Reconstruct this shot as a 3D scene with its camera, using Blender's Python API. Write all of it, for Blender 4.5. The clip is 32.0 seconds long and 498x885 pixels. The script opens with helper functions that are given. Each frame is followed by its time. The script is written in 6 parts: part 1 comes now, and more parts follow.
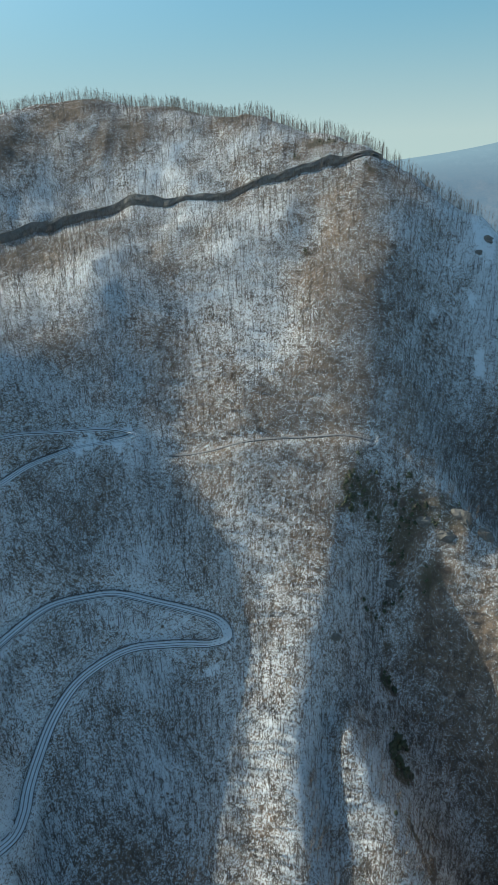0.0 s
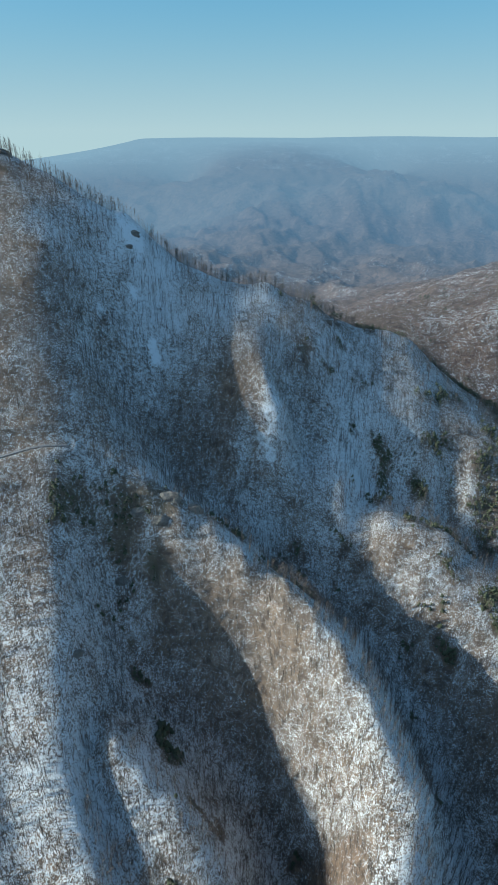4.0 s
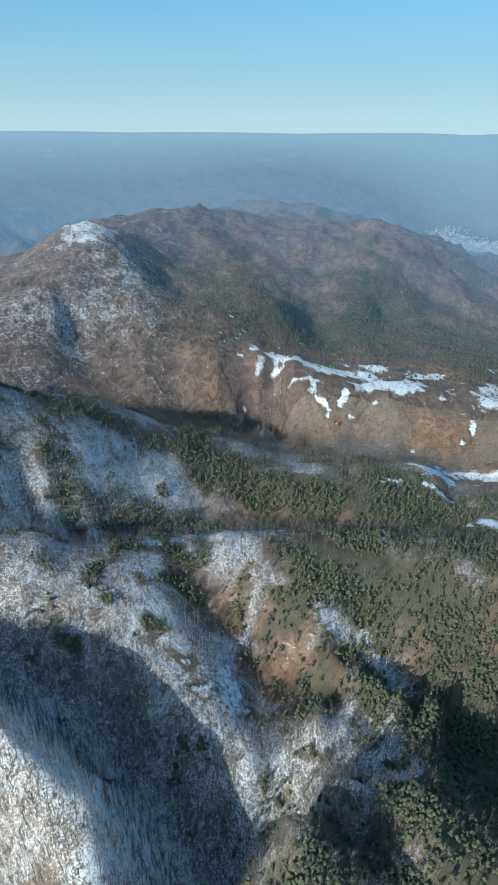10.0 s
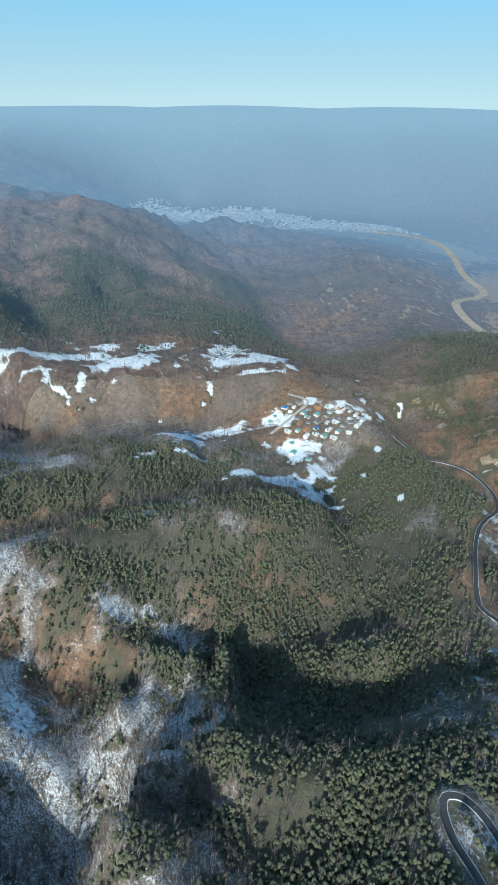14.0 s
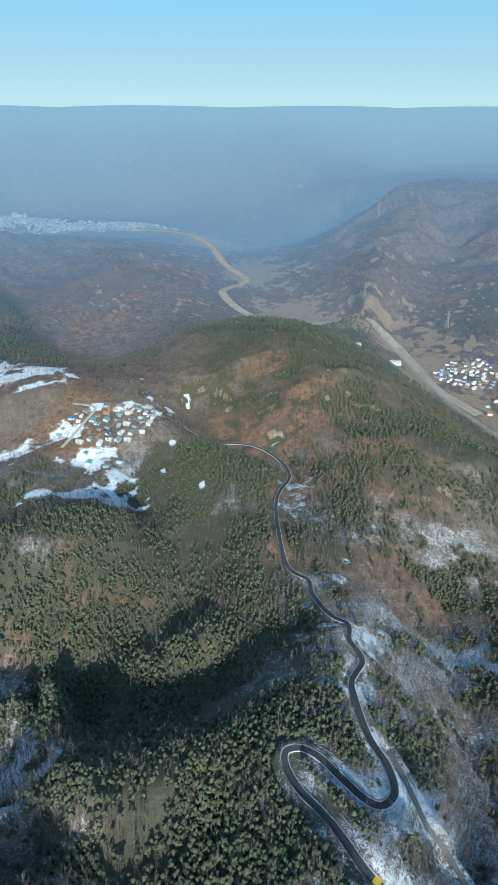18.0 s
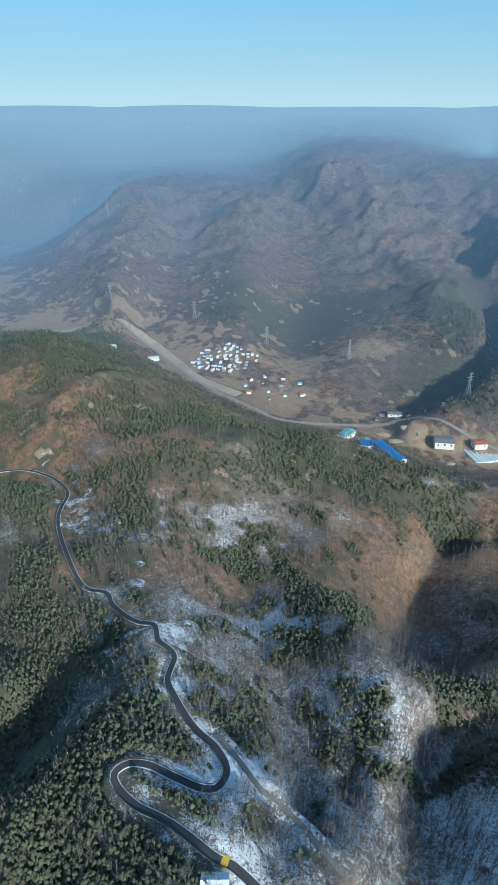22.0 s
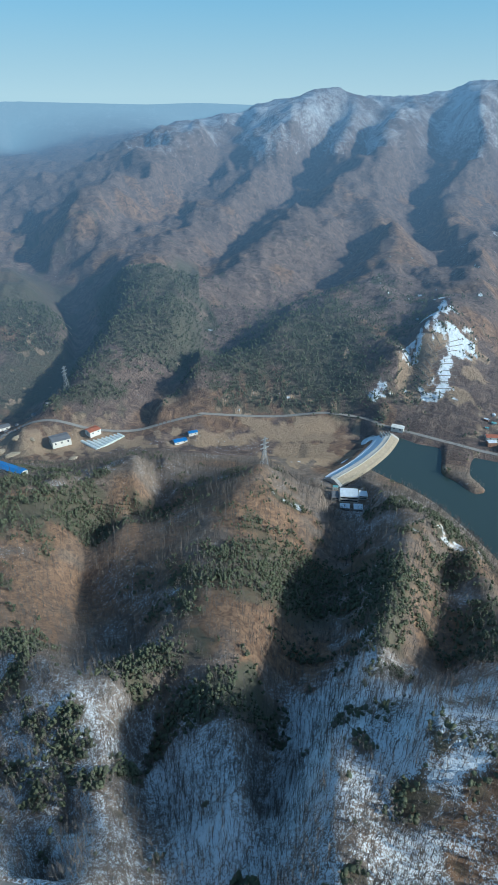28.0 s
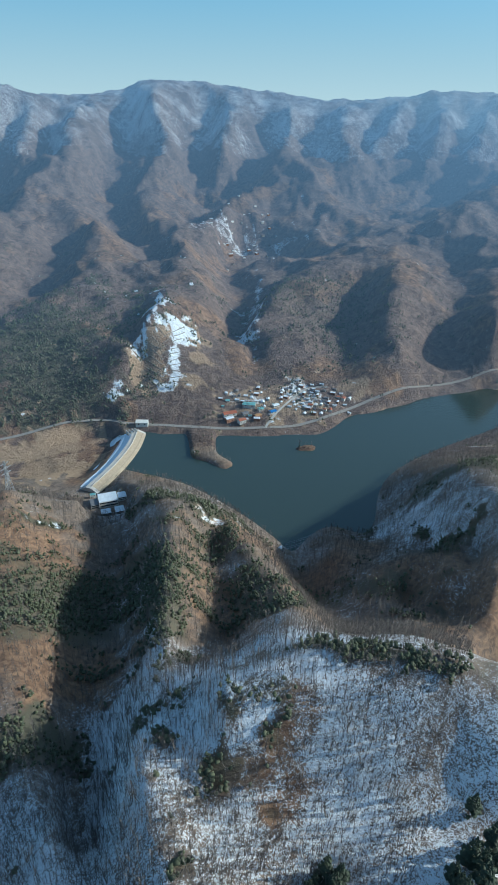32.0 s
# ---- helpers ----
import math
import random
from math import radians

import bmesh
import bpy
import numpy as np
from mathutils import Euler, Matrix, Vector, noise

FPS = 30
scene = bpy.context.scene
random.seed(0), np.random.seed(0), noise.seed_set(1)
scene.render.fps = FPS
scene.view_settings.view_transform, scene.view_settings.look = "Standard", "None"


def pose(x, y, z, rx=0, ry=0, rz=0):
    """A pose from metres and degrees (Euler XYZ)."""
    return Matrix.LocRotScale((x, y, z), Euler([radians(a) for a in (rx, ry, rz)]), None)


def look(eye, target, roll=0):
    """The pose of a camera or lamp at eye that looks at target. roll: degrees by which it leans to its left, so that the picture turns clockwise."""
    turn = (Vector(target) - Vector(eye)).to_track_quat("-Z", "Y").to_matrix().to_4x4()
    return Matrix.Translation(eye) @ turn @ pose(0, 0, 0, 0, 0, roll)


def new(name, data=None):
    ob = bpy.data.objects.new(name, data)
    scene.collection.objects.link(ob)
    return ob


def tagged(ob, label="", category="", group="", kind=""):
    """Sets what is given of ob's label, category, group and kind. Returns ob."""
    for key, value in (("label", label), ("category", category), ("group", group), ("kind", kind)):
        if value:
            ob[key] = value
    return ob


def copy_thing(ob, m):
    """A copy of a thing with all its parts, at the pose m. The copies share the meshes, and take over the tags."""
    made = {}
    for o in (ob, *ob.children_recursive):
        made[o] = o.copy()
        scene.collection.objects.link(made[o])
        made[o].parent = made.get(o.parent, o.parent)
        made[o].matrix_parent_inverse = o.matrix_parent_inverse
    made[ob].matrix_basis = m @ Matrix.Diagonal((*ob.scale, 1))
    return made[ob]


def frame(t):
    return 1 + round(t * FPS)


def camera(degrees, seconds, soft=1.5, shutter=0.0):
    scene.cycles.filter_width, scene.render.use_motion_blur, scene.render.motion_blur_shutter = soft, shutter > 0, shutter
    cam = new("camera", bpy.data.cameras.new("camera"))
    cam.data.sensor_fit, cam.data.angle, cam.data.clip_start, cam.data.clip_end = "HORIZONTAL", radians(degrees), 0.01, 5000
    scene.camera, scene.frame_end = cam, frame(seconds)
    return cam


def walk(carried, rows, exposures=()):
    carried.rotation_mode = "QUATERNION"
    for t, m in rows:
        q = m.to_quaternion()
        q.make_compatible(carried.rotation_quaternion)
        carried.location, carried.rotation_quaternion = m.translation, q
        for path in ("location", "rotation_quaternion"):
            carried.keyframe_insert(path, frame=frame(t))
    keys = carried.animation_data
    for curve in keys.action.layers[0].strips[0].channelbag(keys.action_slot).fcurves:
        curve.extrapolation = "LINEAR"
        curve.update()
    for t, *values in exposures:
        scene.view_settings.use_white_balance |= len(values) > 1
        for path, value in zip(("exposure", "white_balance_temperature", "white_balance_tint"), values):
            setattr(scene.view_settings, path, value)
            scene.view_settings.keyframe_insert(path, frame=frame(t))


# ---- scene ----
cam = camera(44.89, 32.0)
EYE = 500.0
ROWS = [
    (0.0, -2.3, 18.1, 0.0, 63.02, 1.44, -0.55),
    (0.5, -2.1, 17.1, 0.1, 62.92, 1.18, -4.56),
    (1.0, -2.3, 17.2, -0.0, 62.84, 0.96, -8.60),
    (1.5, -2.6, 18.1, -0.3, 62.76, 0.83, -12.50),
    (2.0, -2.9, 19.3, -0.6, 62.71, 0.65, -16.24),
    (2.5, -3.0, 20.4, -0.8, 62.67, 0.42, -20.04),
    (3.0, -2.4, 20.9, -1.0, 62.61, 0.24, -23.83),
    (3.5, -1.5, 20.7, -1.3, 62.56, 0.20, -27.60),
    (5.5, 5.7, 15.4, -2.9, 62.54, 0.45, -42.15),
    (6.0, 7.1, 14.5, -3.3, 62.52, 0.43, -45.97),
    (6.5, 8.4, 13.6, -3.7, 62.50, 0.30, -49.73),
    (7.0, 9.5, 12.9, -4.0, 62.46, 0.20, -53.36),
    (7.5, 10.5, 12.0, -4.4, 62.45, 0.09, -56.97),
    (8.0, 11.2, 11.2, -4.6, 62.43, -0.07, -60.51),
    (8.5, 11.8, 10.4, -4.8, 62.42, -0.18, -64.02),
    (9.0, 12.3, 9.6, -5.0, 62.43, -0.28, -67.52),
    (9.5, 12.8, 8.9, -5.0, 62.43, -0.33, -70.91),
    (10.0, 13.4, 8.0, -5.0, 62.23, -0.39, -74.02),
    (10.5, 14.0, 7.0, -5.0, 61.96, -0.46, -77.05),
    (11.0, 14.6, 5.9, -5.2, 61.71, -0.46, -80.26),
    (11.5, 15.1, 4.7, -5.7, 61.47, -0.42, -83.60),
    (12.0, 15.5, 3.5, -6.4, 61.26, -0.43, -86.98),
    (12.5, 15.9, 2.3, -7.1, 61.05, -0.45, -90.29),
    (13.0, 16.1, 1.1, -7.6, 60.84, -0.43, -93.57),
    (13.5, 16.2, -0.1, -7.8, 60.61, -0.37, -96.81),
    (14.0, 16.1, -1.2, -7.7, 60.41, -0.34, -99.98),
    (14.5, 15.9, -2.2, -7.6, 60.30, -0.45, -103.04),
    (16.5, 14.1, -4.9, -7.4, 60.32, -0.28, -114.14),
    (17.0, 13.8, -6.0, -7.5, 60.33, -0.34, -116.47),
    (17.5, 13.5, -7.3, -7.7, 60.34, -0.27, -119.01),
    (18.0, 13.1, -8.9, -7.8, 60.37, -0.16, -121.53),
    (18.5, 12.8, -10.3, -7.8, 60.37, -0.03, -123.99),
    (19.0, 12.4, -11.5, -7.7, 60.34, 0.08, -126.51),
    (19.5, 12.0, -12.4, -7.6, 60.33, 0.04, -129.25),
    (20.0, 11.6, -13.0, -7.5, 60.32, -0.02, -132.31),
    (20.5, 11.1, -13.6, -7.5, 60.32, -0.09, -135.48),
    (21.0, 10.4, -14.3, -7.5, 60.33, -0.09, -138.80),
    (21.5, 9.5, -14.9, -7.4, 60.34, -0.05, -142.15),
    (22.0, 8.6, -15.6, -7.3, 60.35, -0.05, -145.35),
    (22.5, 7.9, -16.2, -7.1, 60.34, -0.12, -148.39),
    (23.0, 7.3, -16.8, -6.8, 60.30, -0.23, -151.49),
    (23.5, 6.7, -17.5, -6.4, 60.25, -0.35, -154.63),
    (24.0, 5.7, -18.2, -6.0, 60.23, -0.45, -157.93),
    (24.5, 4.4, -18.9, -5.6, 60.21, -0.45, -161.25),
    (25.0, 2.7, -19.7, -5.1, 60.20, -0.36, -164.49),
    (25.5, 0.7, -20.3, -4.5, 60.15, -0.29, -167.81),
    (26.0, -1.1, -20.6, -3.8, 60.10, -0.23, -171.22),
    (26.5, -2.7, -20.9, -3.2, 60.09, -0.15, -174.77),
    (28.5, -7.2, -19.9, -2.2, 60.15, -0.49, -187.54),
    (29.0, -8.3, -19.5, -2.0, 60.18, -0.60, -190.66),
    (29.5, -9.5, -19.1, -1.9, 60.22, -0.71, -193.90),
    (30.0, -10.7, -18.7, -1.9, 60.25, -0.78, -197.19),
    (30.5, -12.1, -18.5, -1.8, 60.27, -0.75, -200.61),
    (31.0, -13.5, -18.3, -1.9, 60.27, -0.71, -204.05),
    (31.5, -14.9, -18.2, -2.0, 60.28, -0.75, -207.36),
    (32.0, -16.2, -18.2, -2.2, 60.28, -0.81, -210.64),
]
walk(cam, [(t, pose(x, y, EYE + z, tilt, lean, turn)) for t, x, y, z, tilt, lean, turn in ROWS], [(0.0, 0.22, 6500.0, -1.0), (4.0, 0.22, 5900.0, -1.0), (7.0, 0.28, 5750.0, -1.0), (14.0, 0.45, 5750.0, -1.0), (20.0, 0.45, 5600.0, -1.0), (25.0, 0.28, 5350.0, -1.0), (32.0, 0.26, 5600.0, -1.0)])

# ---- light: low winter sun and a clear sky ----
SUN_YAW, SUN_ELEV = 66.0, 27.0
world = bpy.data.worlds.new("sky")
scene.world = world
world.use_nodes = True
nt = world.node_tree
sky = nt.nodes.new("ShaderNodeTexSky")
sky.sky_type, sky.sun_disc = "NISHITA", False
sky.sun_elevation, sky.sun_rotation = radians(SUN_ELEV), radians(-SUN_YAW)
sky.altitude, sky.air_density, sky.dust_density, sky.ozone_density = 300.0, 1.0, 1.8, 1.2
way = nt.nodes.new("ShaderNodeTexCoord")
lift = nt.nodes.new("ShaderNodeVectorMath")
lift.inputs[1].default_value = (0.0, 0.0, 0.13)
nt.links.new(way.outputs["Generated"], lift.inputs[0])
nt.links.new(lift.outputs[0], sky.inputs["Vector"])
tint = nt.nodes.new("ShaderNodeVectorMath")
tint.operation = "MULTIPLY"
tint.inputs[1].default_value = (0.95, 1.1, 1.06)
nt.links.new(sky.outputs[0], tint.inputs[0])
# pale haze over the horizon all round
split = nt.nodes.new("ShaderNodeSeparateXYZ")
nt.links.new(way.outputs["Generated"], split.inputs[0])
low = nt.nodes.new("ShaderNodeMapRange")
low.interpolation_type = "SMOOTHSTEP"
low.inputs["From Min"].default_value, low.inputs["From Max"].default_value = 0.02, 0.34
low.inputs["To Min"].default_value, low.inputs["To Max"].default_value = 0.9, 0.0
nt.links.new(split.outputs[2], low.inputs["Value"])
haze = nt.nodes.new("ShaderNodeMix")
haze.data_type = "RGBA"
rise = nt.nodes.new("ShaderNodeMapRange")
rise.inputs["From Min"].default_value, rise.inputs["From Max"].default_value = 0.0, 0.17
nt.links.new(split.outputs[2], rise.inputs["Value"])
band = nt.nodes.new("ShaderNodeMix")
band.data_type = "RGBA"
band.inputs["A"].default_value, band.inputs["B"].default_value = (2.85, 3.45, 3.55, 1), (0.72, 2.15, 3.1, 1)
nt.links.new(rise.outputs["Result"], band.inputs["Factor"])
nt.links.new(band.outputs["Result"], haze.inputs["B"])
nt.links.new(low.outputs["Result"], haze.inputs["Factor"])
nt.links.new(tint.outputs[0], haze.inputs["A"])
nt.links.new(haze.outputs["Result"], nt.nodes["Background"].inputs[0])
nt.nodes["Background"].inputs[1].default_value = 0.15
sun = new("sun", bpy.data.lights.new("sun", "SUN"))
sun.data.energy, sun.data.angle, sun.data.color = 4.0, radians(0.5), (1.0, 0.93, 0.82)
sun.matrix_world = look((0, 0, 0), (math.sin(radians(SUN_YAW)) * math.cos(radians(SUN_ELEV)), -math.cos(radians(SUN_YAW)) * math.cos(radians(SUN_ELEV)), -math.sin(radians(SUN_ELEV))))

# ---- materials ----
def material(name, base=(0.5, 0.5, 0.5), rough=0.8, metal=0.0, vary=0.25, size=2.0, bump=0.0, second=None, island=False):
    """A plain surface with variation at two scales, and per piece."""
    mat = bpy.data.materials.new(name)
    mat.use_nodes = True
    t = mat.node_tree
    b = t.nodes["Principled BSDF"]
    b.inputs["Roughness"].default_value, b.inputs["Metallic"].default_value = rough, metal
    geo = t.nodes.new("ShaderNodeNewGeometry")
    n1, n2 = t.nodes.new("ShaderNodeTexNoise"), t.nodes.new("ShaderNodeTexNoise")
    n1.inputs["Scale"].default_value, n2.inputs["Scale"].default_value = 1.0 / size, 7.0 / size
    n1.inputs["Detail"].default_value = 4.0
    t.links.new(geo.outputs["Position"], n1.inputs["Vector"])
    t.links.new(geo.outputs["Position"], n2.inputs["Vector"])
    add = t.nodes.new("ShaderNodeMath")
    add.operation = "ADD"
    t.links.new(n1.outputs["Fac"], add.inputs[0])
    t.links.new(n2.outputs["Fac"], add.inputs[1])
    if island:
        add2 = t.nodes.new("ShaderNodeMath")
        add2.operation = "MULTIPLY_ADD"
        t.links.new(geo.outputs["Random Per Island"], add2.inputs[0])
        add2.inputs[1].default_value = 0.9
        t.links.new(add.outputs[0], add2.inputs[2])
        low, high, src = 0.7, 2.1, add2
    else:
        low, high, src = 0.6, 1.4, add
    ramp = t.nodes.new("ShaderNodeMapRange")
    ramp.inputs["From Min"].default_value, ramp.inputs["From Max"].default_value = low, high
    t.links.new(src.outputs[0], ramp.inputs["Value"])
    mix = t.nodes.new("ShaderNodeMix")
    mix.data_type = "RGBA"
    c2 = second or tuple(min(1.0, v * (1 + vary)) for v in base)
    mix.inputs["A"].default_value = (*[v * (1 - vary) for v in base], 1)
    mix.inputs["B"].default_value = (*c2, 1)
    t.links.new(ramp.outputs["Result"], mix.inputs["Factor"])
    t.links.new(mix.outputs["Result"], b.inputs["Base Color"])
    if bump:
        bp = t.nodes.new("ShaderNodeBump")
        bp.inputs["Strength"].default_value, bp.inputs["Distance"].default_value = bump, size * 0.2
        t.links.new(n2.outputs["Fac"], bp.inputs["Height"])
        t.links.new(bp.outputs[0], b.inputs["Normal"])
    return mat


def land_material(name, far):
    """Leaf litter, dry grass, gravel and patchy snow, by the land cover; the far ranges also have air haze painted on
    as emission.
    """
    mat = bpy.data.materials.new(name)
    mat.use_nodes = True
    t = mat.node_tree
    b = t.nodes["Principled BSDF"]
    b.inputs["Roughness"].default_value = 0.9
    b.inputs["Specular IOR Level"].default_value = 0.15
    geo = t.nodes.new("ShaderNodeNewGeometry")

    def noise_at(scale, detail=3.0, dist=0.0):
        n = t.nodes.new("ShaderNodeTexNoise")
        n.inputs["Scale"].default_value, n.inputs["Detail"].default_value, n.inputs["Distortion"].default_value = scale, detail, dist
        n.inputs["Roughness"].default_value = 0.62
        t.links.new(geo.outputs["Position"], n.inputs["Vector"])
        return n.outputs["Fac"]

    def math_node(op, a, bb, c=None):
        n = t.nodes.new("ShaderNodeMath")
        n.operation = op
        for i, v in enumerate((a, bb, c)):
            if v is None:
                continue
            if isinstance(v, (int, float)):
                n.inputs[i].default_value = v
            else:
                t.links.new(v, n.inputs[i])
        return n.outputs[0]

    def step(v, lo, hi):
        n = t.nodes.new("ShaderNodeMapRange")
        n.inputs["From Min"].default_value, n.inputs["From Max"].default_value = lo, hi
        t.links.new(v, n.inputs["Value"])
        return n.outputs["Result"]

    def mixed(a, bb, fac):
        n = t.nodes.new("ShaderNodeMix")
        n.data_type = "RGBA"
        for key, v in (("A", a), ("B", bb)):
            if isinstance(v, tuple):
                n.inputs[key].default_value = (*v, 1)
            else:
                t.links.new(v, n.inputs[key])
        t.links.new(fac, n.inputs["Factor"])
        return n.outputs["Result"]

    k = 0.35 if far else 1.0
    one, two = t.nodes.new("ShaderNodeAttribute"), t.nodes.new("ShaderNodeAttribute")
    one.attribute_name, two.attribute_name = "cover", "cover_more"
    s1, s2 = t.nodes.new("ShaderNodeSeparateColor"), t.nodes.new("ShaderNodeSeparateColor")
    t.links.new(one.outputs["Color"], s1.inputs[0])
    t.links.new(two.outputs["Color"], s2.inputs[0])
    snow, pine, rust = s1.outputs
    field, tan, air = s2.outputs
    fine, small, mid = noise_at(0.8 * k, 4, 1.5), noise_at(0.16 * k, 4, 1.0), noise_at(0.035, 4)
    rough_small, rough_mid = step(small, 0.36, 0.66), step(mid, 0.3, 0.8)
    # far litter darker: twig shade painted in for slopes beyond the bare wood
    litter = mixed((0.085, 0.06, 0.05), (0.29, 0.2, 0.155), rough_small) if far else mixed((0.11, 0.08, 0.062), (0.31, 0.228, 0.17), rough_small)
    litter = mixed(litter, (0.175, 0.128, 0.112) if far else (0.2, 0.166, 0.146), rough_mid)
    litter = mixed(litter, (0.07, 0.06, 0.052), step(fine, 0.5, 0.8))
    red = mixed((0.13, 0.08, 0.055), (0.31, 0.19, 0.118), rough_small)
    col = mixed(litter, red, step(math_node("MULTIPLY_ADD", small, 0.7, math_node("MULTIPLY_ADD", mid, 0.6, rust)), 0.95, 1.45))
    green = mixed((0.07, 0.072, 0.05), (0.14, 0.12, 0.085), fine)
    col = mixed(col, green, step(math_node("MULTIPLY_ADD", small, 0.9, pine), 0.85, 1.4))
    dry = mixed((0.24, 0.165, 0.11), (0.42, 0.3, 0.2), small)
    col = mixed(col, dry, step(math_node("MULTIPLY_ADD", small, 0.5, tan), 0.6, 0.9))
    white = mixed((0.6, 0.625, 0.66), (0.82, 0.84, 0.87), mid)
    grains = math_node("MULTIPLY_ADD", fine, 1.55, math_node("MULTIPLY_ADD", small, 0.32, math_node("MULTIPLY", mid, 0.26)))
    cut = math_node("SUBTRACT", math_node("MULTIPLY_ADD", snow, 0.62, grains), 1.435)
    col = mixed(col, white, step(cut, -0.03, 0.09))
    flat = math_node("MULTIPLY_ADD", mid, 0.9, math_node("MULTIPLY_ADD", small, 1.2, field))
    col = mixed(col, (0.8, 0.83, 0.87), step(math_node("MULTIPLY_ADD", fine, 1.1, flat), 2.2, 2.52))
    t.links.new(col, b.inputs["Base Color"])
    bp = t.nodes.new("ShaderNodeBump")
    bp.inputs["Strength"].default_value, bp.inputs["Distance"].default_value = 0.9 if far else 0.55, 8.0 if far else 1.6
    t.links.new(math_node("ADD", small, math_node("MULTIPLY", fine, 0.5)), bp.inputs["Height"])
    t.links.new(bp.outputs[0], b.inputs["Normal"])
    # distance haze painted over the far land as emission
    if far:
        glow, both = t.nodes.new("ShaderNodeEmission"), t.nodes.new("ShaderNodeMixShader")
        t.links.new(mixed(HAZE_GLOW, FAR_HAZE_GLOW, step(air, 0.62, 0.9)), glow.inputs[0])
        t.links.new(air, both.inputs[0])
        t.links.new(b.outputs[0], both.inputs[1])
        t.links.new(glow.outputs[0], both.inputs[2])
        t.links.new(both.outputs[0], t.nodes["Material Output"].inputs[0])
    return mat


# emission colours of the painted haze, nearer and farthest
HAZE_GLOW = (0.135, 0.237, 0.365)
FAR_HAZE_GLOW = (0.24, 0.365, 0.47)
GROUND = land_material("winter_ground", False)
FAR_GROUND = land_material("distant_ranges_haze_glow", True)
BARK = material("grey_bark", (0.1, 0.085, 0.075), 0.9, vary=0.35, size=6.0, island=True)
TWIG = material("bare_twigs", (0.13, 0.108, 0.095), 0.9, vary=0.35, size=9.0, island=True)
NEEDLES = material("pine_needles", (0.074, 0.09, 0.05), 0.85, vary=0.4, size=5.0, second=(0.12, 0.128, 0.072), island=True)
DARK_NEEDLES = material("dark_needles", (0.03, 0.042, 0.022), 0.75, vary=0.45, size=4.0, island=True)
# far needles with haze painted in as blue emission, more with distance
FAR_NEEDLES = material("haze_glow_far_needles", (0.05, 0.062, 0.034), 0.9, vary=0.35, size=9.0, second=(0.1, 0.105, 0.055), island=True)
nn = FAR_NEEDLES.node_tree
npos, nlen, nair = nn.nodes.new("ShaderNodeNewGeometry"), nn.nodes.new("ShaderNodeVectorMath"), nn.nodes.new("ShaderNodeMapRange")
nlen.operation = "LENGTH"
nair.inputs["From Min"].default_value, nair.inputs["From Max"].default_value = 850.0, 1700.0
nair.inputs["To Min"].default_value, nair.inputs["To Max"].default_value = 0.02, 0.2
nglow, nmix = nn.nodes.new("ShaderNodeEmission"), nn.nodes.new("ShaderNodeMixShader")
nglow.inputs[0].default_value = (*HAZE_GLOW, 1)
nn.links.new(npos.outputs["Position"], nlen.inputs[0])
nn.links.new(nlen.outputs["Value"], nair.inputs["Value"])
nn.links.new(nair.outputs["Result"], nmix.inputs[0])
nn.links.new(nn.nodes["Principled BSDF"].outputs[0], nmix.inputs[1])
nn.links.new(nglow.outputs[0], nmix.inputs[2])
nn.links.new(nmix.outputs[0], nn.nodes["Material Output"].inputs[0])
ASPHALT = material("asphalt", (0.05, 0.05, 0.053), 0.85, vary=0.2, size=6.0)
WET_ROAD = material("salted_road", (0.2, 0.2, 0.21), 0.75, vary=0.25, size=8.0)
SNOW = material("packed_snow", (0.72, 0.76, 0.8), 0.7, vary=0.12, size=3.0, bump=0.3)
CONCRETE = material("concrete", (0.42, 0.4, 0.37), 0.85, vary=0.2, size=5.0)
TAN_STONE = material("dam_riprap", (0.36, 0.29, 0.21), 0.95, vary=0.3, size=3.0, bump=0.6)
STEEL = material("galvanised_steel", (0.45, 0.46, 0.47), 0.45, 0.7, vary=0.15, size=3.0)
RAIL = material("guard_rail_steel", (0.12, 0.12, 0.125), 0.5, 0.5, vary=0.2, size=3.0)
WHITE_WALL = material("white_wall", (0.62, 0.6, 0.56), 0.85, vary=0.15, size=6.0)
GREY_WALL = material("grey_wall", (0.32, 0.31, 0.3), 0.85, vary=0.2, size=6.0)
BRICK_WALL = material("brick_wall", (0.3, 0.16, 0.11), 0.85, vary=0.2, size=4.0)
BLUE_ROOF = material("blue_sheet_roof", (0.025, 0.16, 0.42), 0.45, vary=0.2, size=9.0)
TEAL_ROOF = material("teal_sheet_roof", (0.16, 0.36, 0.36), 0.5, vary=0.25, size=9.0)
RED_ROOF = material("red_roof", (0.36, 0.12, 0.07), 0.7, vary=0.25, size=5.0)
GREY_ROOF = material("grey_roof", (0.16, 0.16, 0.17), 0.7, vary=0.25, size=5.0)
SNOW_ROOF = material("snowy_roof", (0.62, 0.66, 0.7), 0.8, vary=0.2, size=4.0)
ORANGE_ROOF = material("orange_roof", (0.36, 0.2, 0.1), 0.7, vary=0.2, size=5.0)
VINYL = material("greenhouse_vinyl", (0.52, 0.56, 0.56), 0.35, vary=0.15, size=6.0)
GLASS = material("dark_window_glass", (0.03, 0.04, 0.05), 0.15, vary=0.2, size=3.0)
ROCK = material("grey_rock", (0.2, 0.185, 0.17), 0.9, vary=0.4, size=3.0, bump=0.6)
YELLOW = material("yellow_road_paint", (0.55, 0.36, 0.05), 0.7, vary=0.15, size=2.0)
VALLEY_LANE = material("worn_grey_lane", (0.25, 0.23, 0.21), 0.85, vary=0.2, size=6.0)
RIVER_SAND = material("river_sand", (0.33, 0.275, 0.225), 0.9, vary=0.3, size=20.0)
